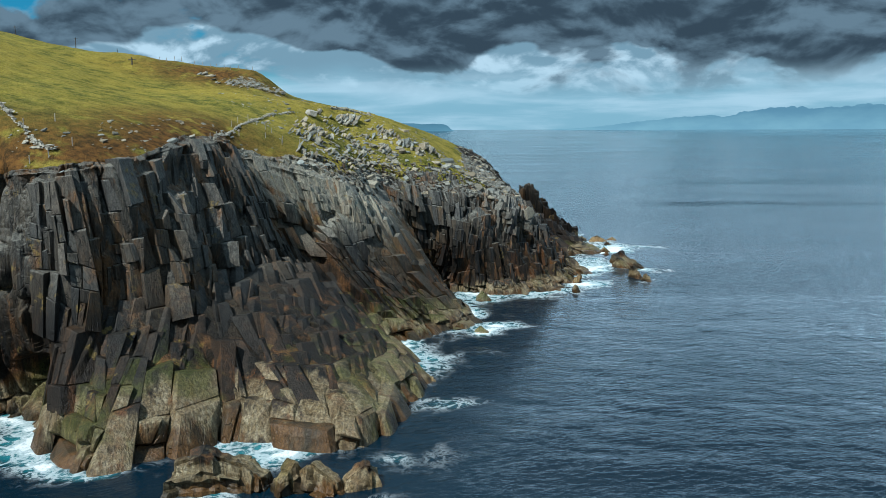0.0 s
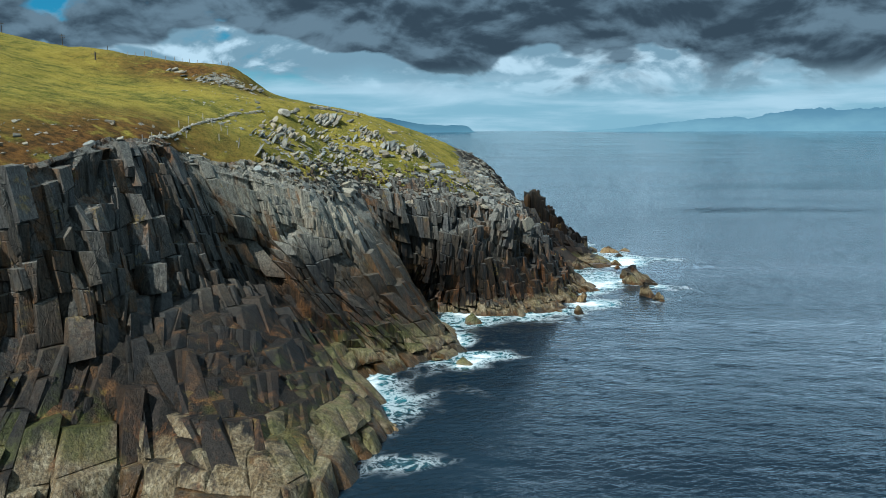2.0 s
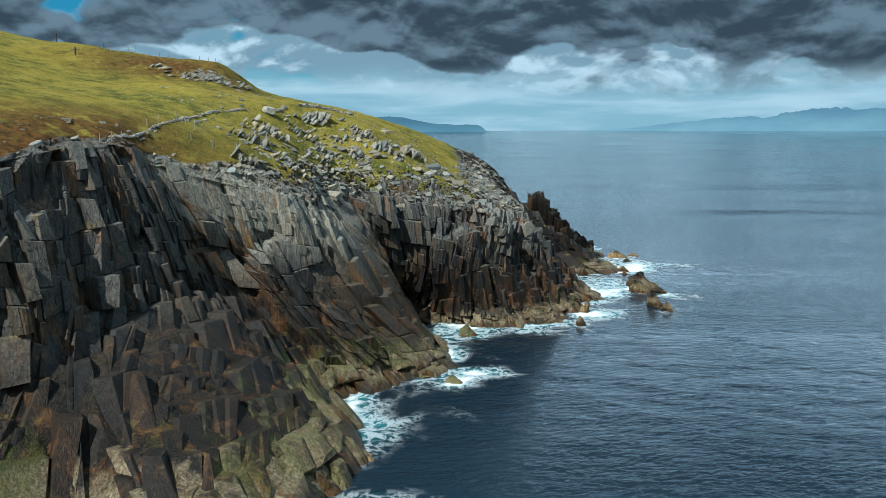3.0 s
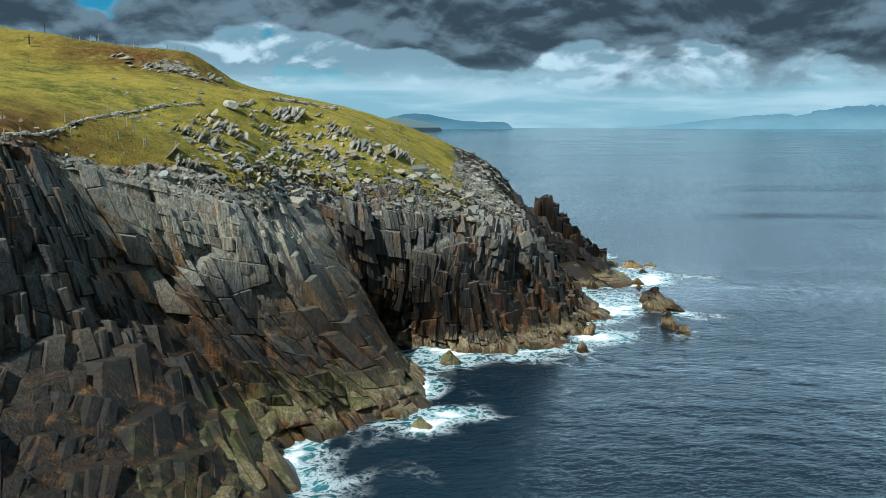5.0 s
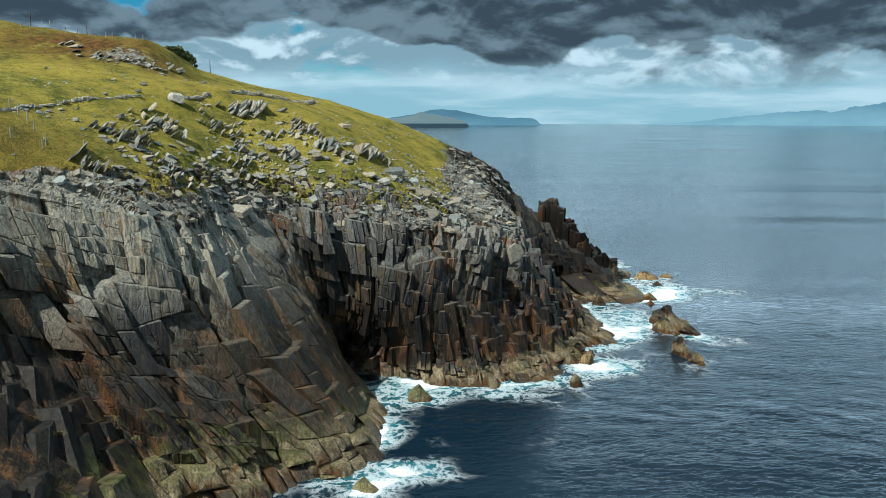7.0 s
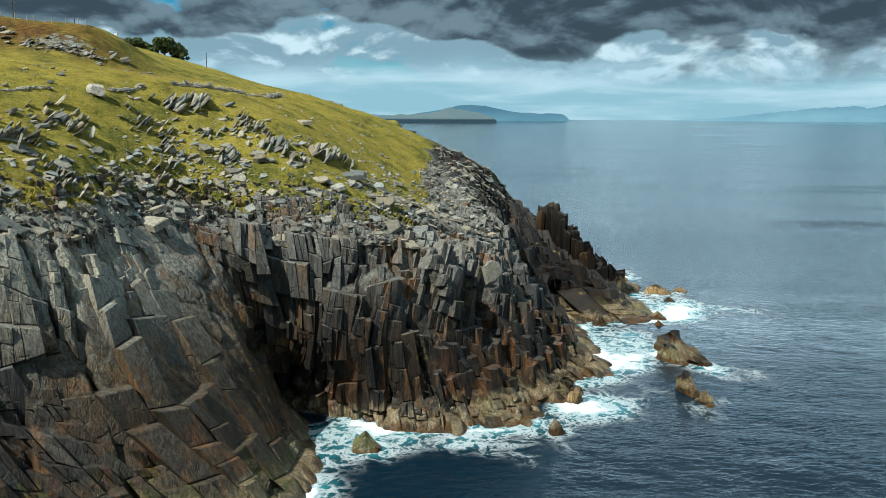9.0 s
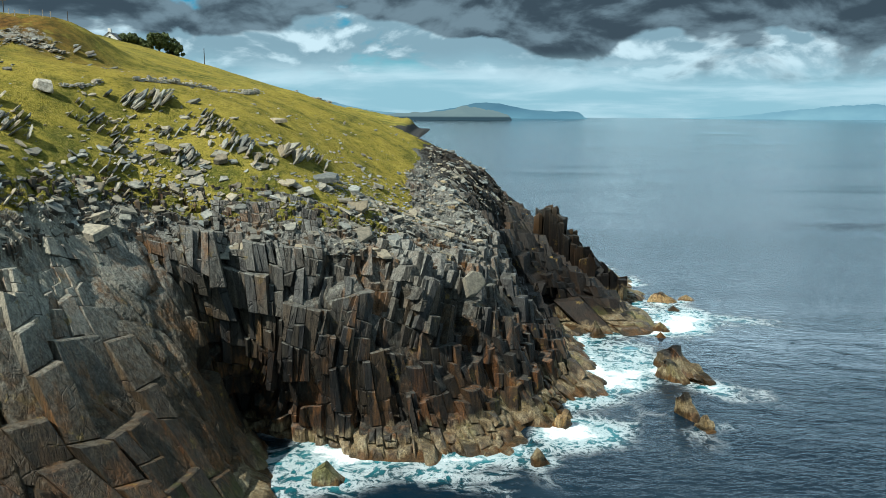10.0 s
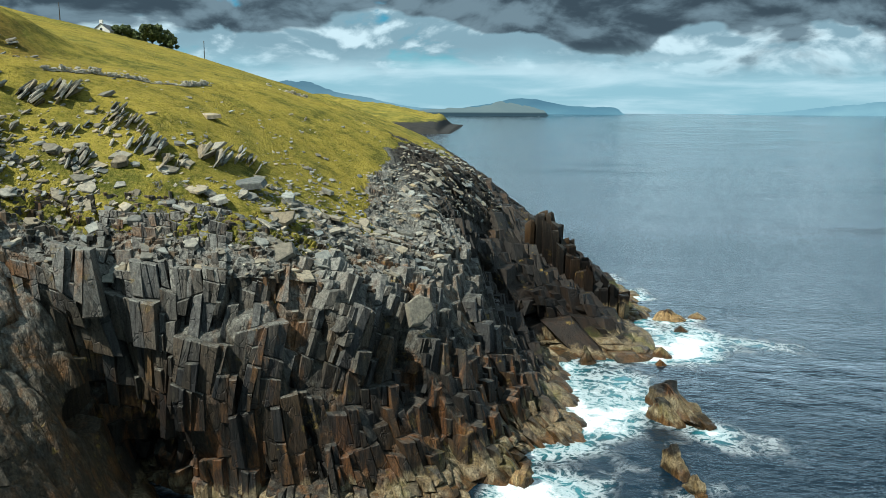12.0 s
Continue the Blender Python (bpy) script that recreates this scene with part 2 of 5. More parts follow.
def land_material():
    m, k, bsdf, pos = shader("slate_and_turf")
    c, relief, rough, p = rock_colour(k, pos, k.attr("tide"), k.attr("pale"), k.maths("SUBTRACT", 1.0, k.attr("shaded")))
    g, tufts = grass_colour(k, p)
    heath = k.mix(k.ramp(k.noise(p, 0.9, 5.0, 0.7), 0.35, 0.65), (0.048, 0.030, 0.014), (0.165, 0.082, 0.024))
    g = k.mix(k.maths("MULTIPLY", k.attr("heath"), k.ramp(k.noise(p, 0.25, 5.0, 0.6), 0.32, 0.48)), g, heath)
    fray = k.maths("ADD", k.attr("turf"), k.maths("MULTIPLY", k.maths("SUBTRACT", k.noise(p, 0.85, 7.0, 0.72), 0.5), 1.5))
    turf = k.ramp(fray, 0.44, 0.56)
    k.put(bsdf.inputs["Base Color"], k.mix(turf, c, g))
    k.put(bsdf.inputs["Roughness"], k.maths("MAXIMUM", rough, turf))
    k.put(bsdf.inputs["Specular IOR Level"], k.maths("SUBTRACT", 0.2, k.maths("MULTIPLY", turf, 0.15)))
    bump(k, bsdf, k.maths("ADD", k.maths("MULTIPLY", tufts, k.maths("MULTIPLY", turf, 0.6)), relief), 0.8, 0.35)
    return m


def stone_material(name, belt, dry_to, dry_from=9.0, vary=1.0, lichened=1.0):
    """Loose or standing rock; belt: the top of the barnacle belt in metres; dry_to: how far dry stones turn plain grey."""
    m, k, bsdf, pos = shader(name)
    sep = k.add("ShaderNodeSeparateXYZ")
    k.put(sep.inputs[0], pos.outputs["Position"])
    both = k.maths("FRACT", k.maths("ADD", k.add("ShaderNodeObjectInfo").outputs["Random"], pos.outputs["Random Per Island"]))
    c, relief, rough, p = rock_colour(k, pos, k.maths("DIVIDE", k.maths("MAXIMUM", sep.outputs[2], 0.0), belt), 0.0, lichened, both)
    shade = k.ramp(both, 0.0, 1.0, 1.0 - 0.38 * vary, 1.0 + 0.35 * vary)
    grey = k.mix(k.ramp(k.noise(p, 3.0, 7.0, 0.7), 0.3, 0.7), (0.125, 0.128, 0.125), (0.320, 0.315, 0.275))
    gold = k.ramp(k.noise(p, 0.9, 5.0, 0.65), 0.62, 0.70, 0.0, 0.5)
    grey = k.mix(gold, grey, (0.33, 0.27, 0.10))
    dry = k.ramp(k.maths("ADD", sep.outputs[2], k.maths("MULTIPLY", k.maths("SUBTRACT", k.noise(p, 0.3, 4.0, 0.6), 0.5), 12.0)), dry_from, dry_from + 8.0, 0.0, dry_to)
    warm = k.mix(k.maths("FRACT", k.maths("MULTIPLY", both, 7.13)), (1.0 - 0.08 * vary, 1.0, 1.0 + 0.04 * vary), (1.0 + 0.16 * vary, 1.0 - 0.02 * vary, 1.0 - 0.26 * vary))
    k.put(bsdf.inputs["Base Color"], k.vmath("SCALE", k.vmath("MULTIPLY", k.mix(dry, c, grey), warm)))
    k.put(bsdf.inputs["Base Color"].links[0].from_node.inputs["Scale"], shade)
    k.put(bsdf.inputs["Roughness"], rough)
    k.put(bsdf.inputs["Specular IOR Level"], 0.2)
    bump(k, bsdf, relief, 0.6, 0.12)
    return m


def facing_material():
    """The blocks of the cliff: each its own tone of slate."""
    m, k, bsdf, pos = shader("jointed_slate")
    tone = k.maths("FRACT", k.maths("ADD", k.add("ShaderNodeObjectInfo").outputs["Random"], pos.outputs["Random Per Island"]))
    c, relief, rough, p = rock_colour(k, pos, k.attr("tide"), k.attr("pale"), k.maths("SUBTRACT", 1.0, k.attr("shaded")), tone)
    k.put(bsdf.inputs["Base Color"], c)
    k.put(bsdf.inputs["Roughness"], rough)
    k.put(bsdf.inputs["Specular IOR Level"], 0.3)
    bump(k, bsdf, relief, 0.8, 0.22)
    return m


def sea_material():
    m, k, bsdf, pos = shader("sea_water")
    p = pos.outputs["Position"]
    flat = k.scaled(p, (1.0, 1.0, 0.0))
    foam_at = k.attr("foam")
    swirl = k.noise(flat, 0.10, 4.0, 0.55, 0.8)
    n = k.noise(k.vmath("ADD", flat, (4.0, 9.0, 0.0)), 0.30, 11.0, 0.70, 0.5)
    thread = k.noise(k.vmath("ADD", flat, (31.0, 2.0, 0.0)), 0.42, 10.0, 0.70, 0.5)
    lace = k.maths("SUBTRACT", 1.0, k.maths("ABSOLUTE", k.maths("MULTIPLY", k.maths("SUBTRACT", thread, 0.5), 11.0)))
    amount = k.maths("ADD", foam_at, k.maths("MULTIPLY", k.maths("SUBTRACT", n, 0.5), 1.9))
    solid = k.ramp(amount, 0.56, 0.88)
    veins = k.maths("MULTIPLY", k.ramp(lace, 0.1, 0.95), k.ramp(k.maths("ADD", foam_at, k.maths("MULTIPLY", k.maths("SUBTRACT", swirl, 0.5), 0.9)), 0.12, 0.45))
    grain = k.ramp(k.noise(flat, 2.6, 6.0, 0.7, 0.3), 0.28, 0.52, 0.45, 1.0)
    foam = k.maths("MULTIPLY", k.maths("MAXIMUM", solid, k.maths("MULTIPLY", veins, 0.6)), grain)
    milky = k.ramp(k.maths("ADD", foam_at, k.maths("MULTIPLY", k.maths("SUBTRACT", swirl, 0.5), 0.7)), 0.18, 0.70)
    water = k.mix(k.maths("MULTIPLY", milky, 0.75), (0.0025, 0.013, 0.024), (0.040, 0.235, 0.275))
    k.put(bsdf.inputs["Base Color"], k.mix(foam, water, (0.82, 0.87, 0.89)))
    gust = k.noise(k.scaled(flat, (0.16, 1.0, 1.0)), 0.026, 5.0, 0.55, 0.8)
    k.put(bsdf.inputs["Roughness"], k.mix(foam, k.ramp(gust, 0.35, 0.65, 0.05, 0.11), (0.8, 0.8, 0.8)))
    k.put(bsdf.inputs["IOR"], 1.333)
    turn = k.add("ShaderNodeVectorRotate")
    turn.rotation_type = "Z_AXIS"
    k.put(turn.inputs["Vector"], flat)
    k.put(turn.inputs["Angle"], radians(-14))
    crest = k.scaled(turn.outputs[0], (0.55, 1.0, 1.0))
    long = k.noise(crest, 0.22, 3.0, 0.5, 0.5)
    short = k.noise(crest, 1.15, 4.0, 0.58, 0.7)
    chop = k.maths("ADD", k.maths("MULTIPLY", long, 0.7), k.maths("MULTIPLY", short, k.ramp(gust, 0.30, 0.70, 0.35, 1.5)))
    bump(k, bsdf, k.maths("ADD", chop, k.maths("MULTIPLY", foam, 0.8)), 1.0, 0.13)
    return m


def plain(name, colour, colour2, scale, rough=0.8, relief=0.3, dist=0.03):
    m, k, bsdf, pos = shader(name)
    n = k.noise(pos.outputs["Position"], scale, 6.0, 0.65)
    k.put(bsdf.inputs["Base Color"], k.mix(k.ramp(n, 0.32, 0.68), colour, colour2))
    k.put(bsdf.inputs["Roughness"], rough)
    bump(k, bsdf, n, relief, dist)
    return m


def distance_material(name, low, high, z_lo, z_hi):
    """Far hills: the air's blue haze is painted into a softly glowing backdrop."""
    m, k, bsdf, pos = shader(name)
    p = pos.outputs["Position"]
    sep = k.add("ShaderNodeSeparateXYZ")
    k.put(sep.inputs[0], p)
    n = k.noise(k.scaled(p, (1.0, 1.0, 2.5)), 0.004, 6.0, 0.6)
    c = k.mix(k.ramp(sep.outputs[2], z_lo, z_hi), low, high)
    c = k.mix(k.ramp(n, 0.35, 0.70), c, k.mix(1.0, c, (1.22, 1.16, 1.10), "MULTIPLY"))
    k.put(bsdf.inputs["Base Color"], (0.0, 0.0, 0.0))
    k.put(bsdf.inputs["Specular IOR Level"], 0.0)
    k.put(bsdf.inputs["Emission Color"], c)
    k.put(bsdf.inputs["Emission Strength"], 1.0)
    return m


LAND, SEA = land_material(), sea_material()
STONE, CLIFF, WET = stone_material("slate_stone", 2.6, 0.8), stone_material("cliff_slate", 2.5, 0.10, 13.0, 0.45, 0.22), stone_material("wet_slate", 1.7, 0.0)
FACING = facing_material()
WOOD = plain("weathered_post_wood", (0.20, 0.18, 0.15), (0.36, 0.33, 0.28), 9.0)
POLE = plain("tarred_pole_wood", (0.035, 0.030, 0.026), (0.08, 0.07, 0.06), 6.0)
LEAF = plain("hedge_leaves", (0.045, 0.068, 0.022), (0.115, 0.142, 0.042), 1.5)
BARK = plain("bark", (0.05, 0.042, 0.034), (0.10, 0.085, 0.065), 6.0)
WHITEWASH = plain("whitewashed_render", (0.66, 0.66, 0.64), (0.80, 0.80, 0.78), 1.2)
ROOFING = plain("slate_roofing", (0.06, 0.065, 0.075), (0.11, 0.115, 0.125), 3.0, 0.6)
WALLSTONE = plain("pale_wall_stone", (0.22, 0.205, 0.165), (0.50, 0.465, 0.385), 3.5)
DARK_PANE = plain("window_pane", (0.02, 0.025, 0.03), (0.03, 0.035, 0.04), 2.0, 0.1, 0.0)


# ---- numeric noise ----
def hashed(i, j, seed):
    h = (i.astype(np.int64) * 374761393 + j.astype(np.int64) * 668265263 + seed * 974711) & 0xFFFFFFFF
    h = ((h ^ (h >> 13)) * 1274126177) & 0xFFFFFFFF
    h = ((h ^ (h >> 16)) * 2246822519) & 0xFFFFFFFF
    return ((h ^ (h >> 15)) & 0xFFFFFF) / float(0x1000000)


def value_noise(x, y, seed):
    i, j = np.floor(x), np.floor(y)
    u, v = x - i, y - j
    u, v = u * u * (3 - 2 * u), v * v * (3 - 2 * v)
    a, b = hashed(i, j, seed), hashed(i + 1, j, seed)
    c, d = hashed(i, j + 1, seed), hashed(i + 1, j + 1, seed)
    return (a * (1 - u) + b * u) * (1 - v) + (c * (1 - u) + d * u) * v


def fbm(x, y, seed, octaves=4, gain=0.5):
    total, amp, norm = 0.0, 1.0, 0.0
    for o in range(octaves):
        total = total + amp * value_noise(x * 2 ** o, y * 2 ** o, seed + o)
        norm, amp = norm + amp, amp * gain
    return total / norm


def cells(x, y, seed, jitter=0.9):
    """Cell noise: the gap between the two nearest seeds, three random numbers of the nearest, and the offset from it."""
    i0, j0 = np.floor(x), np.floor(y)
    best = np.full(x.shape, 1e9)
    second = np.full(x.shape, 1e9)
    ci, cj = np.zeros(x.shape), np.zeros(x.shape)
    ox, oy = np.zeros(x.shape), np.zeros(x.shape)
    for di in (-1, 0, 1):
        for dj in (-1, 0, 1):
            i, j = i0 + di, j0 + dj
            dx = i + 0.5 + jitter * (hashed(i, j, seed) - 0.5) - x
            dy = j + 0.5 + jitter * (hashed(i, j, seed + 7) - 0.5) - y
            d = np.maximum(np.abs(dx), np.abs(dy)) * 0.6 + np.hypot(dx, dy) * 0.4
            near = d < best
            second = np.where(near, best, np.minimum(second, d))
            best = np.where(near, d, best)
            ci, cj = np.where(near, i, ci), np.where(near, j, cj)
            ox, oy = np.where(near, dx, ox), np.where(near, dy, oy)
    return second - best, hashed(ci, cj, seed + 11), hashed(ci, cj, seed + 13), hashed(ci, cj, seed + 17), ox, oy


def facets(x, y, seed, jitter, ease, value):
    """Cell noise whose cells carry value(r1, r2, ox, oy), eased into the neighbour over the given gap. Also returns the gap."""
    i0, j0 = np.floor(x), np.floor(y)
    near = [np.full(x.shape, 1e9)] + [np.zeros(x.shape) for _ in range(4)]
    next_one = [np.full(x.shape, 1e9)] + [np.zeros(x.shape) for _ in range(4)]
    for di in (-1, 0, 1):
        for dj in (-1, 0, 1):
            i, j = i0 + di, j0 + dj
            dx = i + 0.5 + jitter * (hashed(i, j, seed) - 0.5) - x
            dy = j + 0.5 + jitter * (hashed(i, j, seed + 7) - 0.5) - y
            d = np.maximum(np.abs(dx), np.abs(dy)) * 0.6 + np.hypot(dx, dy) * 0.4
            new_one = (d, i, j, dx, dy)
            first = d < near[0]
            other = ~first & (d < next_one[0])
            next_one = [np.where(first, n, np.where(other, q, o)) for n, q, o in zip(near, new_one, next_one)]
            near = [np.where(first, q, n) for q, n in zip(new_one, near)]
    gap = next_one[0] - near[0]
    mine, theirs = (value(hashed(c[1], c[2], seed + 11), hashed(c[1], c[2], seed + 13), c[3], c[4]) for c in (near, next_one))
    w = 0.5 + 0.5 * np.clip(gap / ease, 0, 1)
    return mine * w + theirs * (1 - w), gap


def smooth(a, b, x):
    t = np.clip((x - a) / (b - a), 0, 1)
    return t * t * (3 - 2 * t)


def spline(points, count, ends=None):
    """Catmull-Rom through the rows of points; returns count rows at the given station numbers or evenly spread."""
    pts = np.asarray(points, float)
    n = len(pts)
    s = np.linspace(0, n - 1, count) if ends is None else ends
    i = np.clip(np.floor(s).astype(int), 0, n - 2)
    t = (s - i)[:, None]
    p0, p1, p2, p3 = pts[np.maximum(i - 1, 0)], pts[i], pts[i + 1], pts[np.minimum(i + 2, n - 1)]
    return 0.5 * (2 * p1 + (p2 - p0) * t + (2 * p0 - 5 * p1 + 4 * p2 - p3) * t ** 2 + (3 * p1 - p0 - 3 * p2 + p3) * t ** 3)


# ---- the plan of the coast: one column per station, from the near bay round the point ----
WATER = [(-130, 60), (-62, 86), (-49, 89), (-37, 74), (-27, 78), (-21, 84), (-13, 80), (-6, 84), (-1, 102), (-5, 121), (2, 129), (7, 136), (6, 149),
         (3, 158), (-2.5, 164.5), (4, 162.5), (13, 160), (26, 163.5), (31.5, 178), (37, 183), (34.5, 198), (34, 210), (45, 213), (44, 232), (43, 252), (22, 300), (-60, 480)]
LEDGE = [(-130, 62), (-62, 88), (-47, 90), (-36, 76.5), (-27, 80.2), (-20.6, 86), (-13.6, 82.8), (-8, 86.4), (-4.5, 103), (-8, 122), (-1, 131), (4, 138), (3, 150),
         (0, 158), (-4, 166), (3.5, 163.5), (12.5, 161.5), (24, 166), (29, 177), (33, 186), (31, 199), (31, 213), (41, 217), (41, 233), (39, 253), (18, 302), (-62, 482)]
MIDDLE = [(-130, 65), (-61, 89), (-46, 87), (-37, 88), (-32, 94), (-29, 99), (-27, 104), (-25, 110), (-22, 117), (-19, 125), (-11, 131), (-5, 137), (-3, 150),
          (-3.6, 156.5), (-2.5, 160.6), (4, 159.6), (11, 162), (19, 168.5), (24, 178), (27, 189), (23.4, 203), (24, 217), (30, 226), (30, 238), (28, 258), (12, 304), (-66, 484)]
EDGE = [(-130, 70), (-60, 91), (-47, 90), (-41, 91), (-37, 96), (-35, 103), (-34, 109), (-33, 114), (-31, 119), (-29, 125), (-17, 134), (-13, 141), (-13, 152),
        (-9.5, 158), (-5, 160.5), (3, 163), (10.5, 166.5), (17, 174.5), (20, 182), (20.8, 194), (17.8, 208), (18.0, 221), (21.0, 232), (19.5, 242), (14.5, 262), (0, 308), (-72, 486)]
EDGE_Z = [27, 28, 29, 29.5, 30, 31, 32, 32, 32, 29.5, 25, 23.5, 23.5, 22.5, 20.5, 20, 19.5, 17, 16, 17, 18, 17.5, 16, 15.5, 16, 20, 20]
BROW = [(-135, 90), (-68, 103), (-56, 104), (-52, 105), (-49, 109), (-47, 114), (-45, 119), (-42, 124), (-39, 129), (-36, 136), (-29, 145), (-25, 152), (-22, 162),
        (-19, 169), (-14, 175), (-8, 179), (0, 183), (6, 188), (9, 194), (10, 202), (8.8, 213), (9.8, 224), (12, 234), (12, 246), (6, 266), (-16, 312), (-84, 490)]
FIELD = [(-160, 150), (-110, 150), (-100, 150), (-95, 152), (-90, 155), (-86, 160), (-82, 165), (-77, 170), (-72, 175), (-67, 182), (-60, 190), (-55, 197), (-50, 204),
         (-45, 212), (-40, 218), (-35, 223), (-29, 228), (-23, 233), (-19, 238), (-15, 243), (-12, 248), (-10, 254), (-9, 260), (-10, 268), (-16, 282), (-40, 325), (-110, 500)]
CREST = [(-330, 300), (-300, 310), (-290, 315), (-280, 320), (-275, 325), (-270, 330), (-265, 335), (-258, 340), (-250, 345), (-242, 350), (-234, 355), (-226, 360), (-218, 365),
         (-210, 370), (-202, 375), (-194, 380), (-186, 385), (-178, 390), (-170, 395), (-162, 400), (-154, 405), (-146, 410), (-138, 415), (-132, 420), (-128, 428), (-130, 450), (-200, 560)]
TIDE_TOP = [3, 3, 4.6, 5.2, 5.2, 5, 5.2, 5, 4.6, 4.5, 4.0, 3.2, 2.4, 1.6, 1.2, 1.6, 2.0, 2.4, 2.8, 3.4, 2.6, 2.0, 2.0, 2.0, 2.0, 2.0, 2.0]
ROCK_REACH = [1, 1, 1.2, 1.5, 1.5, 1.2, 2, 2, 2, 3, 6, 8, 8, 8, 8, 10, 13, 16, 19, 22, 24, 24, 22, 20, 16, 8, 4]

# heights of the hill above the cliffs (x, y, z)
HEIGHTS = np.array([(-130, 90, 44.9), (-60, 104, 38.7), (-49, 108, 37.0), (-39, 128, 36.4), (-29, 145, 34.3), (-19, 169, 31.6), (-8, 179, 33.1), (0, 180, 27.9), (9, 194, 22.0),
                    (11, 224, 26.2), (12, 246, 23.1), (0, 235, 31.1), (-25, 168, 37.2), (-22, 180, 38.1), (-33, 189, 40.5), (-69, 184, 45.0), (-24, 255, 36.3), (-105, 320, 55.1),
                    (-100, 150, 55.7), (-60, 150, 41.6), (-133, 300, 62.4), (-200, 380, 71.2), (-320, 300, 100.8), (-40, 330, 35.1), (-110, 500, 29.5), (-200, 560, 40.1), (-140, 415, 48.0)], float)


def plate(points):
    """A thin plate through the given heights."""
    def kernel(r2):
        return 0.5 * r2 * np.log(np.maximum(r2, 1e-9))
    p = points[:, :2] / 100
    n = len(p)
    a = np.zeros((n + 3, n + 3))
    a[:n, :n] = kernel(((p[:, None] - p[None]) ** 2).sum(2)) + 0.002 * np.eye(n)
    a[:n, n], a[:n, n + 1:] = 1, p
    a[n:, :n] = a[:n, n:].T
    w = np.linalg.solve(a, np.append(points[:, 2], (0, 0, 0)))

    def at(x, y):
        q = np.stack([np.asarray(x) / 100, np.asarray(y) / 100], -1)
        out = w[n] + q @ w[n + 1:]
        for c, wi in zip(p, w[:n]):
            out = out + wi * kernel(((q - c) ** 2).sum(-1))
        return out
    return at


hill = plate(HEIGHTS)


def knoll(x, y):
    """The blunt knoll on the skyline with its steep broken end, and small lumps of the pasture."""
    along, across = (x + 54) * 0.97 + (y - 196) * 0.05, (y - 197)
    lump = 5.4 * smooth(20, 9, along) * smooth(-48, -14, along) * np.exp(-(across / 13) ** 2)
    return lump + 1.3 * (fbm(x / 14, y / 14, 3) - 0.5) + 0.35 * (fbm(x / 2.2, y / 2.2, 5) - 0.5)


def ground_z(x, y):
    return hill(x, y) + knoll(x, y)


# ---- mesh helpers ----
def mesh_object(name, verts, faces, material, flat=False, attrs=None):
    me = bpy.data.meshes.new(name)
    verts, faces = np.asarray(verts, np.float32), np.asarray(faces, np.int32)
    me.vertices.add(len(verts))
    me.vertices.foreach_set("co", verts.ravel())
    size = faces.shape[1]
    me.loops.add(faces.size)
    me.loops.foreach_set("vertex_index", faces.ravel())
    me.polygons.add(len(faces))
    me.polygons.foreach_set("loop_start", np.arange(0, faces.size, size, dtype=np.int32))
    me.update(calc_edges=True)
    me.polygons.foreach_set("use_smooth", np.full(len(faces), not flat))
    for key, values in (attrs or {}).items():
        me.attributes.new(key, "FLOAT", "POINT").data.foreach_set("value", np.asarray(values, np.float32).ravel())
    me.materials.append(material)
    me.validate()
    return new(name, me)


def grid_faces(nu, nv):
    i, j = np.meshgrid(np.arange(nu - 1), np.arange(nv - 1), indexing="ij")
    a = (i * nv + j).ravel()
    return np.stack([a, a + nv, a + nv + 1, a + 1], 1)


# ---- headland: cliffs, ledges and the hill as one sheet ----
def station_spread(total):
    """Station numbers, dense where the coast is passed near."""
    w = np.array(EDGE, float) * 0.5 + np.array(LEDGE, float) * 0.5
    length = np.linalg.norm(np.diff(w, axis=0), axis=1) + 2.0
    length[0], length[-1], length[-2] = 14, 16, 20
    acc = np.append(0, np.cumsum(length))
    return np.interp(np.linspace(0, acc[-1], total), acc, np.arange(len(w)))


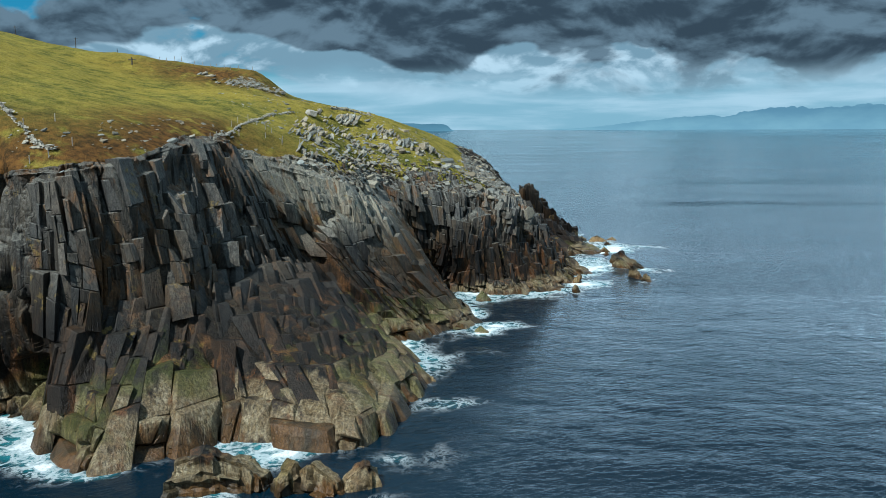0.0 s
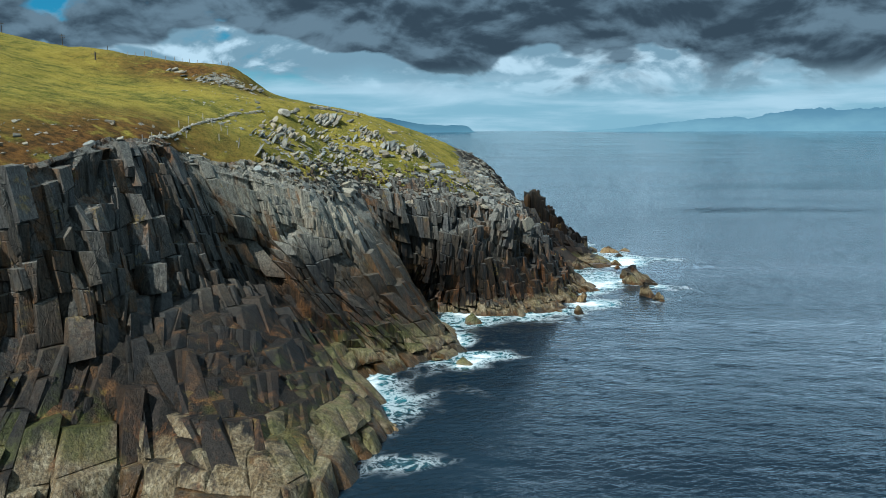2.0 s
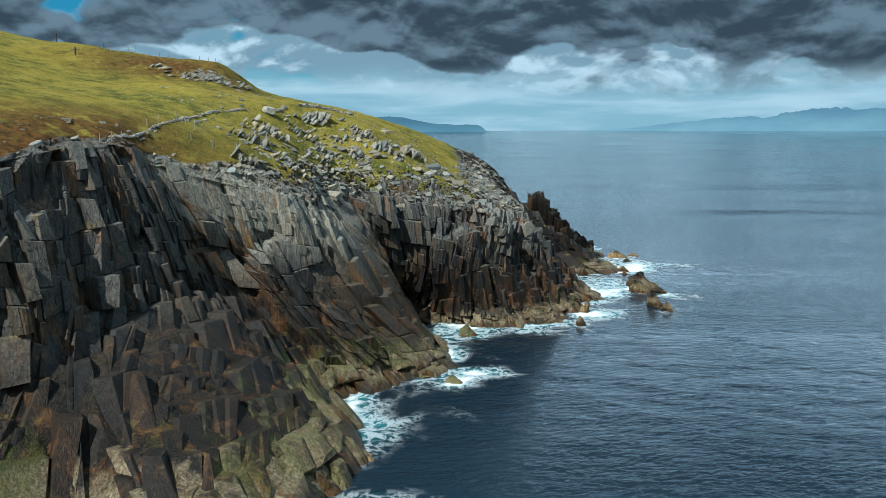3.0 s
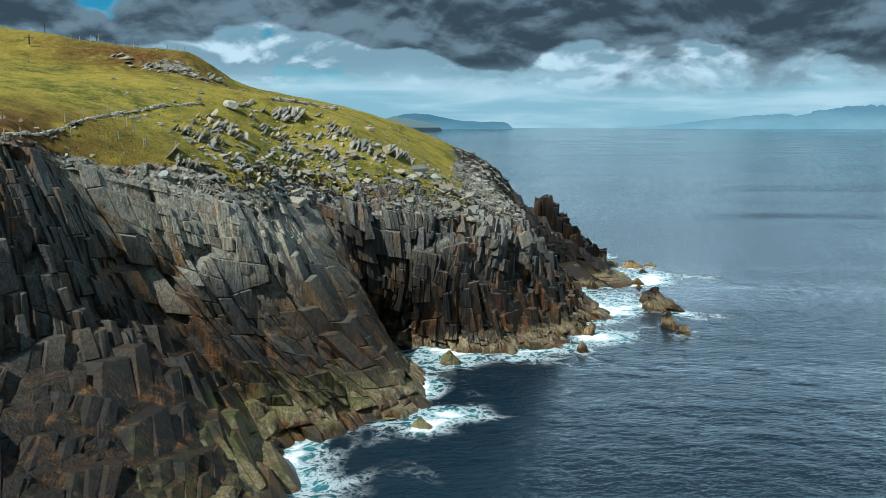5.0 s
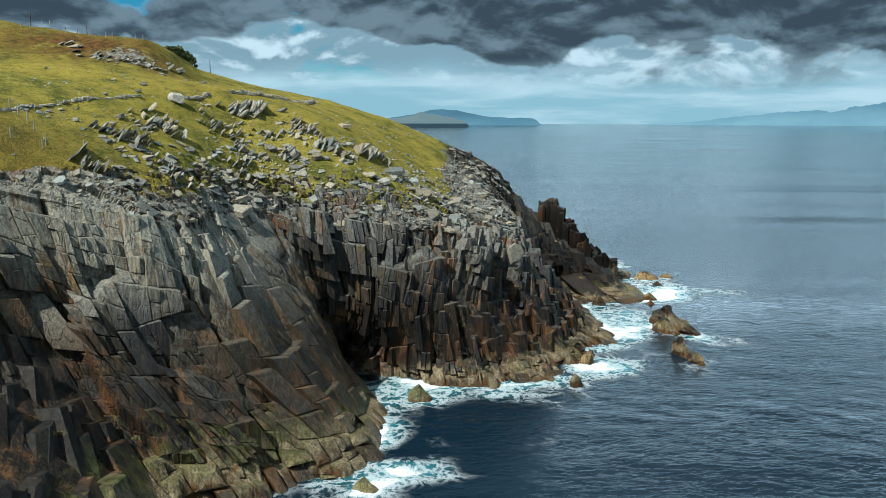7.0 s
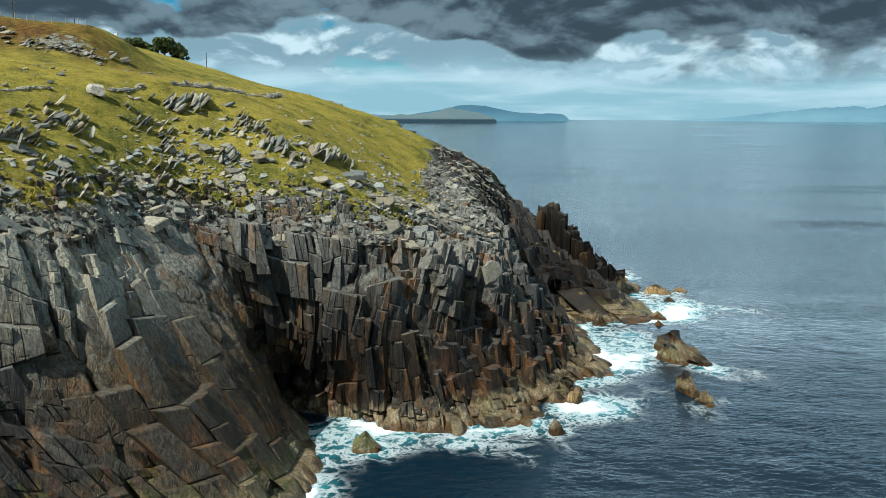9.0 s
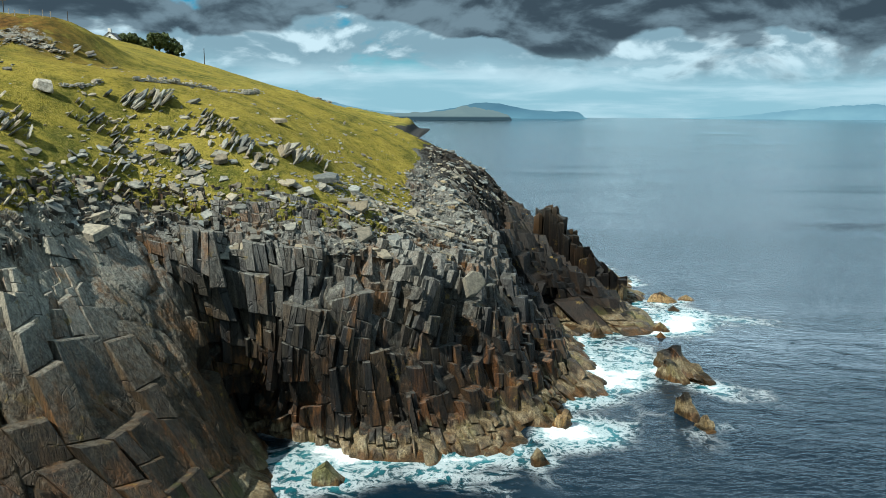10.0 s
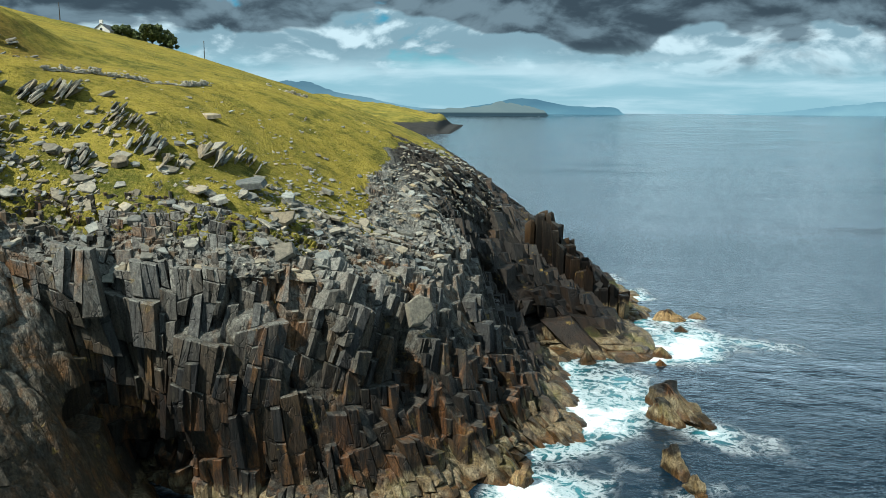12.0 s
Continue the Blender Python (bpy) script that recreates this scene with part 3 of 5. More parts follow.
def build_headland():
    nu = 1850
    s = station_spread(nu)
    lines = [spline(line, 0, s) for line in (WATER, LEDGE, MIDDLE, EDGE, BROW, FIELD, CREST)]
    one = lambda values: spline(np.array(values, float)[:, None], 0, s)[:, 0]
    top, tide, reach = one(EDGE_Z), one(TIDE_TOP), one(ROCK_REACH)
    water, ledge, middle, edge, brow, field, crest = lines
    seaward = water - middle
    seaward /= np.linalg.norm(seaward, axis=1)[:, None] + 1e-6
    bed = np.c_[water + seaward * 2.5, np.full(nu, -3.5)]
    key = [bed, np.c_[water, np.zeros(nu)], np.c_[ledge, tide * 0.75], np.c_[middle, 4 + (top - 4) * 0.38], np.c_[edge, top]]
    inland = [np.c_[brow, ground_z(brow[:, 0], brow[:, 1])]]
    counts = (8, 28, 96, 136)
    rows, along = [], []
    for c, n in enumerate(counts):
        q0, q1, q2, q3 = key[max(c - 1, 0)], key[c], key[c + 1], (key + inland)[c + 2]
        for t in np.arange(n) / n:
            lin = q1 + (q2 - q1) * t
            cat = 0.5 * (2 * q1 + (q2 - q0) * t + (2 * q0 - 5 * q1 + 4 * q2 - q3) * t ** 2 + (3 * q1 - q0 - 3 * q2 + q3) * t ** 3)
            rows.append(lin * 0.55 + cat * 0.45)
            along.append(c + t)
    # from the edge inland: the surface follows the hill
    slope = np.linalg.norm(brow - edge, axis=1)
    for t in np.arange(120) / 120:
        xy = edge + (brow - edge) * t
        z = ground_z(xy[:, 0], xy[:, 1])
        lin = top + (inland[0][:, 2] - top) * (1 - (1 - t) ** 1.35)
        k = smooth(0.35, 1.0, np.full(nu, t))
        rows.append(np.c_[xy, lin * (1 - k) + z * k])
        along.append(4 + t)
    for t in (np.arange(90) / 90) ** 1.25:
        xy = brow + (field - brow) * t
        rows.append(np.c_[xy, ground_z(xy[:, 0], xy[:, 1])])
        along.append(5 + t)
    for t in np.linspace(0, 1, 40):
        xy = field + (crest - field) * t
        rows.append(np.c_[xy, ground_z(xy[:, 0], xy[:, 1]) - 60 * smooth(0.75, 1.0, np.full(nu, t))])
        along.append(6 + t)
    grid = np.stack(rows, 1)
    nv = grid.shape[1]
    v = np.broadcast_to(np.array(along), (nu, nv))
    # lengths along the coast and up the face, in metres
    mid_line = np.stack([(edge[:, 0] + ledge[:, 0]) / 2, (edge[:, 1] + ledge[:, 1]) / 2], 1)
    a = np.append(0, np.cumsum(np.linalg.norm(np.diff(mid_line, axis=0), axis=1)))
    a = np.broadcast_to(a[:, None], (nu, nv))
    h = np.concatenate([np.zeros((nu, 1)), np.cumsum(np.linalg.norm(np.diff(grid, axis=1), axis=2), axis=1)], 1)
    du, dv = np.gradient(grid, axis=0), np.gradient(grid, axis=1)
    nrm = np.cross(du, dv)
    nrm /= np.linalg.norm(nrm, axis=2)[..., None] + 1e-9
    if nrm[nu // 2, 340, 2] < 0:
        nrm = -nrm
    inl = np.maximum(h - h[:, [268]], 0.0)
    patch = fbm(grid[..., 0] / 7, grid[..., 1] / 7, 21)
    bare = smooth(1.15, 0.75, inl / (reach[:, None] * (0.35 + 1.3 * patch)))
    face = smooth(0.5, 1.0, v) * smooth(4.5, 4.0, v)
    # joints: upright blocks in three sizes, a little out of plumb; each face is plumb, each top a tread
    x0, y0, z0 = grid[..., 0], grid[..., 1], grid[..., 2]
    rows_used = slice(0, 360)
    gx, gy, gz = x0[:, rows_used], y0[:, rows_used], z0[:, rows_used]
    tangent = np.gradient(mid_line, axis=0)
    soft = np.hanning(121)
    tangent = np.stack([np.convolve(np.pad(tangent[:, c], 60, "edge"), soft / soft.sum(), "valid") for c in (0, 1)], 1)
    tangent /= np.linalg.norm(tangent, axis=1)[:, None]
    bx = a[:, rows_used] + (gx - mid_line[:, :1]) * tangent[:, :1] + (gy - mid_line[:, 1:]) * tangent[:, 1:]
    bx = bx + 0.10 * gz + 1.3 * (fbm(bx / 7, gz / 9, 31) - 0.5)
    bz = gz + 2.5 * (fbm(bx / 4, gz / 6, 33) - 0.5)
    flatwards = nrm[:, rows_used, :].copy()
    flatwards[..., 2] = 0
    flatwards /= np.linalg.norm(flatwards, axis=2)[..., None] + 1e-6
    rise = dv[:, rows_used, 2]
    cot = np.clip(np.hypot(dv[:, rows_used, 0], dv[:, rows_used, 1]) / np.maximum(rise, 0.05), 0, 0.8)
    steep = np.clip((rise / (np.linalg.norm(dv[:, rows_used], axis=2) + 1e-6) - 0.45) / 0.4, 0.22 + 0.4 * smooth(13.5, 15.0, s)[:, None], 1)
    calm = 1 - 0.7 * (smooth(10.6, 11.4, s) * smooth(13.6, 13.0, s))[:, None]
    block, large = np.zeros(gx.shape), np.zeros(gx.shape)
    for wide, tall, seed, amp, tilt, tread, crack, width in ((5.6, 17.0, 41, 2.8, 1.8, 0.0, 2.0, 0.045), (1.9, 7.0, 43, 1.0, 0.9, 0.30, 0.5, 0.06), (0.75, 2.6, 47, 0.34, 0.42, 0.08, 0.12, 0.10)):
        relief, gap = facets(bx / wide, bz / tall, seed, 0.85, 0.55 / wide, lambda r1, r2, ox, oz: amp * (r1 - 0.5) + tilt * (r2 - 0.5) * ox - tread * oz * tall * cot * steep)
        part_of = calm * (steep if wide < 3 else 0.4 + 0.6 * steep)
        block += part_of * (relief - crack * np.exp(-gap / width))
        if wide > 3:
            large += part_of * (relief - crack * np.exp(-gap / width))
    # where the rock lies back it breaks into big rounded lumps
    wx, wy = 5.0 * (fbm(gx / 8, gy / 8, 55) - 0.5), 6.0 * (fbm(gx / 9, gy / 9 + gz / 9, 56) - 0.5)
    lump_gap, l1, l2, l3, lx, ly = cells((bx + wx) / 3.6, (bz * 2.0 + wy) / 8.5, 57)
    block += (1 - steep) * (1.8 * (l1 - 0.5) + 1.6 * (l2 - 0.5) * lx + 0.8 * ly - (0.4 + 1.2 * l3) * np.exp(-lump_gap / 0.06) + 1.3 * (fbm(gx / 3, gy / 3 + gz / 3, 59) - 0.5))
    # low ledges by the water are rounder
    worn = smooth(2.5, 1.7, v)[:, rows_used]
    wgap, w1, w2, w3, wox, woz = cells((bx + 2 * (fbm(bx / 5, bz / 5, 52) - 0.5)) / 2.6, bz / 3.2, 53)
    block = block * (1 - 0.35 * worn) + worn * (1.3 * (fbm(bx / 2.2, bz / 2.2, 51) - 0.5) + 1.5 * (w1 - 0.5) + 1.2 * (w2 - 0.5) * wox - (0.9 + 1.2 * smooth(9.5, 8.5, s)[:, None]) * np.exp(-wgap / 0.07))
    # the sea cave at the foot of the inner corner, and a hollow in the near bay
    for hx, hy, hz, rx, ry, rz, deep in ((-1.9, 157.6, 9.8, 2.3, 3.2, 2.2, 4.5), (-46.0, 88.0, 5.0, 6.0, 4.0, 3.5, 5.0), (30.0, 214.0, 4.0, 3.0, 3.5, 6.0, 3.0)):
        q = ((gx - hx + 0.35 * (gz - hz)) / rx) ** 2 + ((gy - hy) / ry) ** 2 + ((gz - hz) / rz) ** 2
        block -= deep * smooth(1.1, 0.55, q)
        large -= deep * smooth(1.1, 0.55, q)
    for _ in range(1):
        block[1:-1] = 0.25 * block[:-2] + 0.5 * block[1:-1] + 0.25 * block[2:]
    push, form = np.zeros(grid.shape), grid[:, rows_used].copy()
    outwards = flatwards * 0.8 + nrm[:, rows_used, :] * 0.2
    form += outwards * (large * (face * smooth(0.0, 1.0, v))[:, rows_used])[..., None]
    # the sheet lies back behind its facing of blocks
    faced = (smooth(0.6, 1.0, v) * smooth(4.05, 3.95, v))[:, rows_used] * (smooth(2.0, 2.4, s) * smooth(24.6, 24.2, s))[:, None]
    faced *= 1 - (smooth(11.6, 11.9, s) * smooth(13.4, 13.1, s))[:, None] * (smooth(1.9, 2.2, v) * smooth(3.8, 3.6, v))[:, rows_used]
    block = block * (1 - 0.86 * faced) + faced * (0.86 * large - 0.45)
    push[:, rows_used, :] = outwards * block[..., None]
    # broken slabs on the slope over the edge
    gx, gy = grid[..., 0], grid[..., 1]
    k1, s1, d1, e1, px1, py1 = cells((gx + 0.4 * gy) / 2.2, (gy - 0.4 * gx) / 1.5, 61)
    k2, s2, d2, e2, px2, py2 = cells((gx + 0.3 * gy) / 0.9, (gy - 0.3 * gx) / 0.7, 63)
    rubble = 0.6 * (s1 - 0.5) + 0.8 * (d1 - 0.5) * px1 + 0.7 * (e1 - 0.3) * py1 + 0.2 * (s2 - 0.5) + 0.35 * (d2 - 0.5) * px2 - 0.2 * np.exp(-k1 / 0.06)
    upper = smooth(3.9, 4.15, v)
    move = rubble * bare * upper + 0.2 * (fbm(a * 0.7, h * 0.7, 71) - 0.5) * bare
    out = grid + nrm * move[..., None] + push * (face * (1 - upper) * smooth(0.0, 1.0, v))[..., None]
    turf = np.clip(1 - bare, 0, 1) * smooth(3.98, 4.06, v)
    tufts = smooth(9.5, 10.5, s) * smooth(17.5, 16.0, s)
    turf = np.maximum(turf, 0.60 * tufts[:, None] * smooth(4.05, 4.25, v))
    scree = np.exp(-((out[..., 0] + 43) / 9) ** 2 - ((out[..., 1] - 186.5) / 4.5) ** 2)
    turf = np.clip(turf - 0.60 * scree, 0, 1)
    pale = 0.85 * (smooth(8.3, 9.6, s) * smooth(13.0, 11.4, s))[:, None] * smooth(15, 22, out[..., 2])
    # mask of the shade painted over near cliff, shoulder and point
    shaded = (0.50 * smooth(10.0, 8.8, s) + 0.9 * smooth(19.3, 20.2, s))[:, None] + 0.35 * smooth(13.9, 13.2, s)[:, None] * smooth(19, 13, out[..., 2])
    heath = smooth(26, 3, inl) * smooth(11.0, 8.0, s)[:, None] + 1.0 * np.exp(-((out[..., 0] + 52) / 20) ** 2 - ((out[..., 1] - 189) / 9) ** 2)
    ochre = 0.75 * (smooth(9.6, 10.6, s) * smooth(13.8, 13.2, s))[:, None] * smooth(24, 16, out[..., 2])
    # dark carries the shade painted over the point
    attrs = {"turf": turf, "ochre": ochre, "dark": np.broadcast_to(0.9 * smooth(18.6, 19.8, s)[:, None], turf.shape), "heath": heath, "pale": pale, "shaded": shaded, "tide": np.maximum(out[..., 2], 0) / np.maximum(tide[:, None], 0.5)}
    ob = mesh_object("ground", out.reshape(-1, 3), grid_faces(nu, nv), LAND, flat=False, attrs=attrs)
    facet_row = (np.array(along)[:-1] > 1.5) & (np.array(along)[:-1] < 4.3)
    ob.data.polygons.foreach_set("use_smooth", np.tile(~facet_row, nu - 1))
    tagged(ob, "sea cliff headland of dark slate under green turf", "cliff", kind="structure")
    scale = np.gradient(h[:, rows_used], axis=1)
    return ob, water, out, nrm, s, np.array(along), form, outwards, a[:, 0], scale, tide


headland, shore, land_grid, land_normal, stations, bands, face_form, face_out, face_run, face_scale, tide_tops = build_headland()


# ---- sea ----
def stretched(lo, hi, step, far, growth):
    mid = np.arange(lo, hi, step)
    out_hi, out_lo, d = [], [], step
    x = hi
    while x < far:
        out_hi.append(x)
        d *= growth
        x += d
    d, x = step, lo - step
    while x > -far:
        out_lo.append(x)
        d *= growth
        x -= d
    return np.concatenate([[-far], out_lo[::-1], mid, out_hi, [far]])


def build_sea():
    xs, ys = stretched(-62, 95, 0.55, 4950, 1.06), stretched(55, 262, 0.55, 4950, 1.06)
    x, y = np.meshgrid(xs, ys, indexing="ij")
    coarse = np.maximum(np.gradient(xs)[:, None], np.gradient(ys)[None])
    z = 0.14 * (fbm(x / 7 + 0.3 * y / 7, y / 4.2, 81, 2) - 0.5) * smooth(4, 1, coarse)
    z += 0.10 * (fbm(x / 2.9, y / 1.6 + 0.3 * x / 2.9, 83, 2) - 0.5) * smooth(1.2, 0.6, coarse)
    z *= smooth(310, 190, y) * smooth(130, 70, np.abs(x))
    r = np.hypot(x, y)
    z += 16.0 * np.clip((r - 1200) / 3700, 0, 2) ** 2
    near = np.argwhere((x > -70) & (x < 80) & (y > 50) & (y < 275))
    pts = np.stack([x[near[:, 0], near[:, 1]], y[near[:, 0], near[:, 1]]], 1).astype(np.float32)
    d = np.full(len(pts), 1e9, np.float32)
    line = np.concatenate([shore[::3], FOAM_ROCKS]).astype(np.float32)
    for c in range(0, len(pts), 4000):
        q = pts[c:c + 4000]
        d[c:c + 4000] = np.sqrt(((q[:, None] - line[None]) ** 2).sum(2)).min(1)
    foam = np.zeros(x.shape)
    surge = smooth(0.30, 0.66, fbm(pts[:, 0] / 9, pts[:, 1] / 9, 85, 3))
    value = 0.52 * np.exp(-d / 1.8) * (0.35 + 0.9 * surge) + 0.26 * np.exp(-d / 7.0) * surge
    for fx, fy, rx, ry, turn, gain in FOAM_PATCHES:
        c, sn = math.cos(radians(turn)), math.sin(radians(turn))
        u, v = (pts[:, 0] - fx) * c + (pts[:, 1] - fy) * sn, -(pts[:, 0] - fx) * sn + (pts[:, 1] - fy) * c
        value = value + gain * np.exp(-((u / rx) ** 2 + (v / ry) ** 2))
    foam[near[:, 0], near[:, 1]] = np.clip(value, 0, 1.1)
    ob = mesh_object("water", np.stack([x, y, z], -1).reshape(-1, 3), grid_faces(len(xs), len(ys)), SEA, attrs={"foam": foam})
    return tagged(ob, "dark blue choppy sea with white foam along the rocks", "sea", kind="structure")


FOAM_ROCKS = np.array([(44, 194), (47, 191), (50, 188), (46, 176), (48, 234), (52, 236), (49, 216), (-20, 71), (-10, 70.5), (-1, 104), (10, 154), (8, 129), (29.5, 162), (31.5, 172)], float)
# patches of broken water: place, half sizes, turn, strength
FOAM_PATCHES = [(11, 133.5, 5, 3, 20, 0.8), (8, 155, 5, 6, 0, 0.35), (20, 157, 8, 3, 5, 0.35), (34, 170, 5, 5, 30, 0.6), (39, 190, 4, 7, 0, 0.6), (41, 203, 4, 6, 0, 0.5),
                (50, 222, 5, 10, 0, 0.7), (60, 224, 9, 4, -20, 0.35), (-18, 78, 6, 3, 10, 0.45), (-4, 78, 5, 3, 0, 0.35), (-46, 80, 5, 3, 0, 0.3), (0, 112, 4, 6, 20, 0.35), (3, 94, 5, 3, 20, 0.3)]
build_sea()


# ---- rocks ----
class Pile:
    """Collects many small closed shapes for one joined mesh."""

    def __init__(self):
        self.verts, self.faces, self.marks, self.count = [], [], [], 0

    def add(self, verts, faces, marks=None):
        self.verts.append(verts)
        self.marks.append(marks)
        self.faces.append(faces + self.count)
        self.count += len(verts)

    def build(self, name, material):
        return mesh_object(name, np.concatenate(self.verts), np.concatenate(self.faces), material, flat=True)


def prism(rng, sides, jag=0.28, taper=0.88, skew=0.12, top_tilt=0.0, chamfer=0.40, turn=None):
    """An uneven prism of unit radius between z = -0.5 and 0.5, as triangles with a chamfer ring under its top."""
    ang = (np.arange(sides) + rng.uniform(-0.32, 0.32, sides)) * 2 * np.pi / sides + (rng.uniform(0, 6.3) if turn is None else turn)
    rad = 1 + rng.uniform(-jag, jag, sides)
    ring = np.c_[np.cos(ang) * rad, np.sin(ang) * rad]
    shift = rng.uniform(-skew, skew, 2)
    slope = rng.uniform(-top_tilt, top_tilt, 2) if top_tilt else np.zeros(2)
    top = ring * taper + shift
    low = np.c_[ring, np.full(sides, -0.5)]
    high = np.c_[ring * (taper * 0.35 + 0.65) + shift * 0.8, chamfer + (ring @ slope)]
    cap = np.c_[top * rng.uniform(0.88, 0.96), 0.5 + (top @ slope) + rng.uniform(-0.03, 0.03, sides)]
    verts = np.concatenate([low, high, cap])
    faces = []
    for k in range(sides):
        n = (k + 1) % sides
        for lo, hi in ((0, sides), (sides, 2 * sides)):
            faces += [(lo + k, lo + n, hi + n), (lo + k, hi + n, hi + k)]
    for k in range(1, sides - 1):
        faces += [(2 * sides, 2 * sides + k, 2 * sides + k + 1), (0, k + 1, k)]
    return verts, np.array(faces)


RNG = np.random.default_rng(5)
SLABS = [prism(RNG, n, 0.34, 0.93, 0.12, 0.10) for n in (4, 5, 5, 6, 4, 5, 6, 7)]
COLUMNS = [prism(RNG, n, 0.16, 0.95, 0.10, 0.10, 0.475, turn) for n, turn in ((4, 0.79), (5, 0.2), (4, 0.6), (4, 0.95), (5, 0.6), (4, 0.79), (6, 0.5), (4, 0.7))]


def shared_mesh(name, shape, material, dark=0.0):
    me = bpy.data.meshes.new(name)
    me.from_pydata(shape[0].tolist(), [], shape[1].tolist())
    me.materials.append(material)
    me.attributes.new("dark", "FLOAT", "POINT").data.foreach_set("value", np.full(len(shape[0]), dark, np.float32))
    return me


SLAB_MESHES = [shared_mesh("slab", s, STONE) for s in SLABS]
# 0.9: columns take the painted shade of the point
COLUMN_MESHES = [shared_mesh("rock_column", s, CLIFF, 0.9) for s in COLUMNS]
SURFACE = land_grid[:, 262:].reshape(-1, 3)


def surface(x, y):
    """The ground near (x, y), as built."""
    d = (SURFACE[:, 0] - x) ** 2 + (SURFACE[:, 1] - y) ** 2
    return float(SURFACE[int(d.argmin()), 2])


def turned(normal, spin):
    """A turn that lays z along the normal, spun about it."""
    n = Vector(normal).normalized()
    return n.to_track_quat("Z", "Y").to_matrix().to_4x4() @ Matrix.Rotation(spin, 4, "Z")


def slab_pose(x, y, z, normal, spin, length, width, thick):
    return Matrix.Translation((x, y, z)) @ turned(normal, spin) @ Matrix.Diagonal((length / 2, width / 2, thick, 1))


def applied(shape, m):
    a = np.array(m)
    return shape[0] @ a[:3, :3].T + a[:3, 3]


DIP = np.array((-0.55, -0.42, 0.72))
LEAN_OUT = np.array((-0.74, -0.20, 0.60))


def single_slab(name, x, y, size, thick, normal, spin, label, group="", lift=0.25, category="rock"):
    ob = new(name, SLAB_MESHES[int(RNG.integers(len(SLAB_MESHES)))])
    ob.matrix_world = slab_pose(x, y, surface(x, y) + thick * lift, normal, spin, size, size * RNG.uniform(0.6, 0.85), thick)
    return tagged(ob, label, category, group)


# the broad slabs that lie along the cliff top: place, length, thickness, facing, spin
for sx, sy, size, thick, nx, ny, spin in ((2.5, 177.2, 3.4, 0.7, -0.1, -0.25, 0.4), (9.0, 169.4, 3.6, 0.45, 0.15, -0.62, 0.9), (7.4, 173.3, 2.9, 0.4, 0.1, -0.6, 0.2),
                                          (2.3, 171.3, 2.1, 0.5, -0.1, -0.3, 0.0), (-7.1, 170.0, 2.0, 0.6, 0.1, -0.5, 0.7), (-7.4, 188.6, 2.4, 0.5, 0.0, -0.1, 0.1),
                                          (-12.0, 153.3, 3.1, 0.8, 0.1, -0.35, 0.3), (-12.8, 154.8, 2.2, 0.6, -0.2, -0.2, 0.9), (-37.1, 96.2, 2.3, 0.7, 0.1, -0.3, 0.2),
                                          (-36.2, 95.3, 1.2, 0.5, 0.1, -0.2, 0.8), (5.0, 181.0, 1.9, 0.5, 0.1, -0.3, 0.3),
                                          (-1.0, 168.5, 1.8, 0.4, 0.2, -0.6, 0.5), (12.0, 172.5, 2.2, 0.4, 0.2, -0.6, 1.1), (-3.0, 165.8, 1.7, 0.5, 0.1, -0.5, 0.2)):
    single_slab("rock_slab", sx, sy, size, thick, (nx, ny, 1.0), spin, "broad grey slate slab lying on the cliff top", "broad slabs on the cliff top", lift=0.7)
leaning = single_slab("leaning_slab", 20.8, 174.6, 4.2, 0.6, (0.62, -0.70, 0.42), 0.9, "pale slate slab leaning on the cliff face")
leaning.matrix_world = slab_pose(20.8, 174.6, 15.2, (0.62, -0.70, 0.42), 0.9, 4.2, 2.4, 0.6)


def boulder(x, y, size):
    """An angular block: a rounded lump sheared flat by random planes."""
    rng = np.random.default_rng(3)
    bm = bmesh.new()
    bmesh.ops.create_icosphere(bm, subdivisions=4, radius=0.62)
    planes = [(Vector(rng.normal(0, 1, 3)).normalized(), rng.uniform(0.34, 0.48)) for _ in range(14)]
    for vert in bm.verts:
        p = vert.co
        for n, d in planes:
            over = p.dot(n) - d
            if over > 0:
                p -= n * over
        p *= 1 + 0.04 * noise.noise(p * 6)
        vert.co = (p.x * size * 1.15, p.y * size * 0.9, p.z * size * 0.95)
    me = bpy.data.meshes.new("boulder")
    bm.to_mesh(me)
    bm.free()
    me.materials.append(WALLSTONE)
    ob = new("boulder", me)
    ob.location = (x, y, surface(x, y) + size * 0.25)
    return tagged(ob, "large pale grey boulder beside the tumbled field wall", "boulder")


boulder(-25.6, 166.6, 1.8)


def outcrop(x, y, spread, count, dip, size, label):
    """A stand of leaning slate beds; the beds are parts of it."""
    top = new("rock_outcrop")
    top.location = (x, y, surface(x, y))
    tagged(top, label, "outcrop", "slate outcrops in the turf")
    for k in range(count):
        u, w = RNG.normal(0, spread * 0.42), RNG.normal(0, spread * 0.34)
        px, py = x + u, y + w
        length = size * RNG.uniform(0.5, 1.35)
        n = np.array(dip) + RNG.normal(0, 0.13, 3)
        bed = new("slab", SLAB_MESHES[int(RNG.integers(len(SLAB_MESHES)))])
        m = slab_pose(px, py, surface(px, py) + length * 0.12, n, RNG.uniform(-0.5, 0.5), length, length * RNG.uniform(0.6, 1.0), length * RNG.uniform(0.05, 0.12))
        bed.parent = top
        bed.matrix_basis = Matrix.Translation(top.location).inverted() @ m
    return top


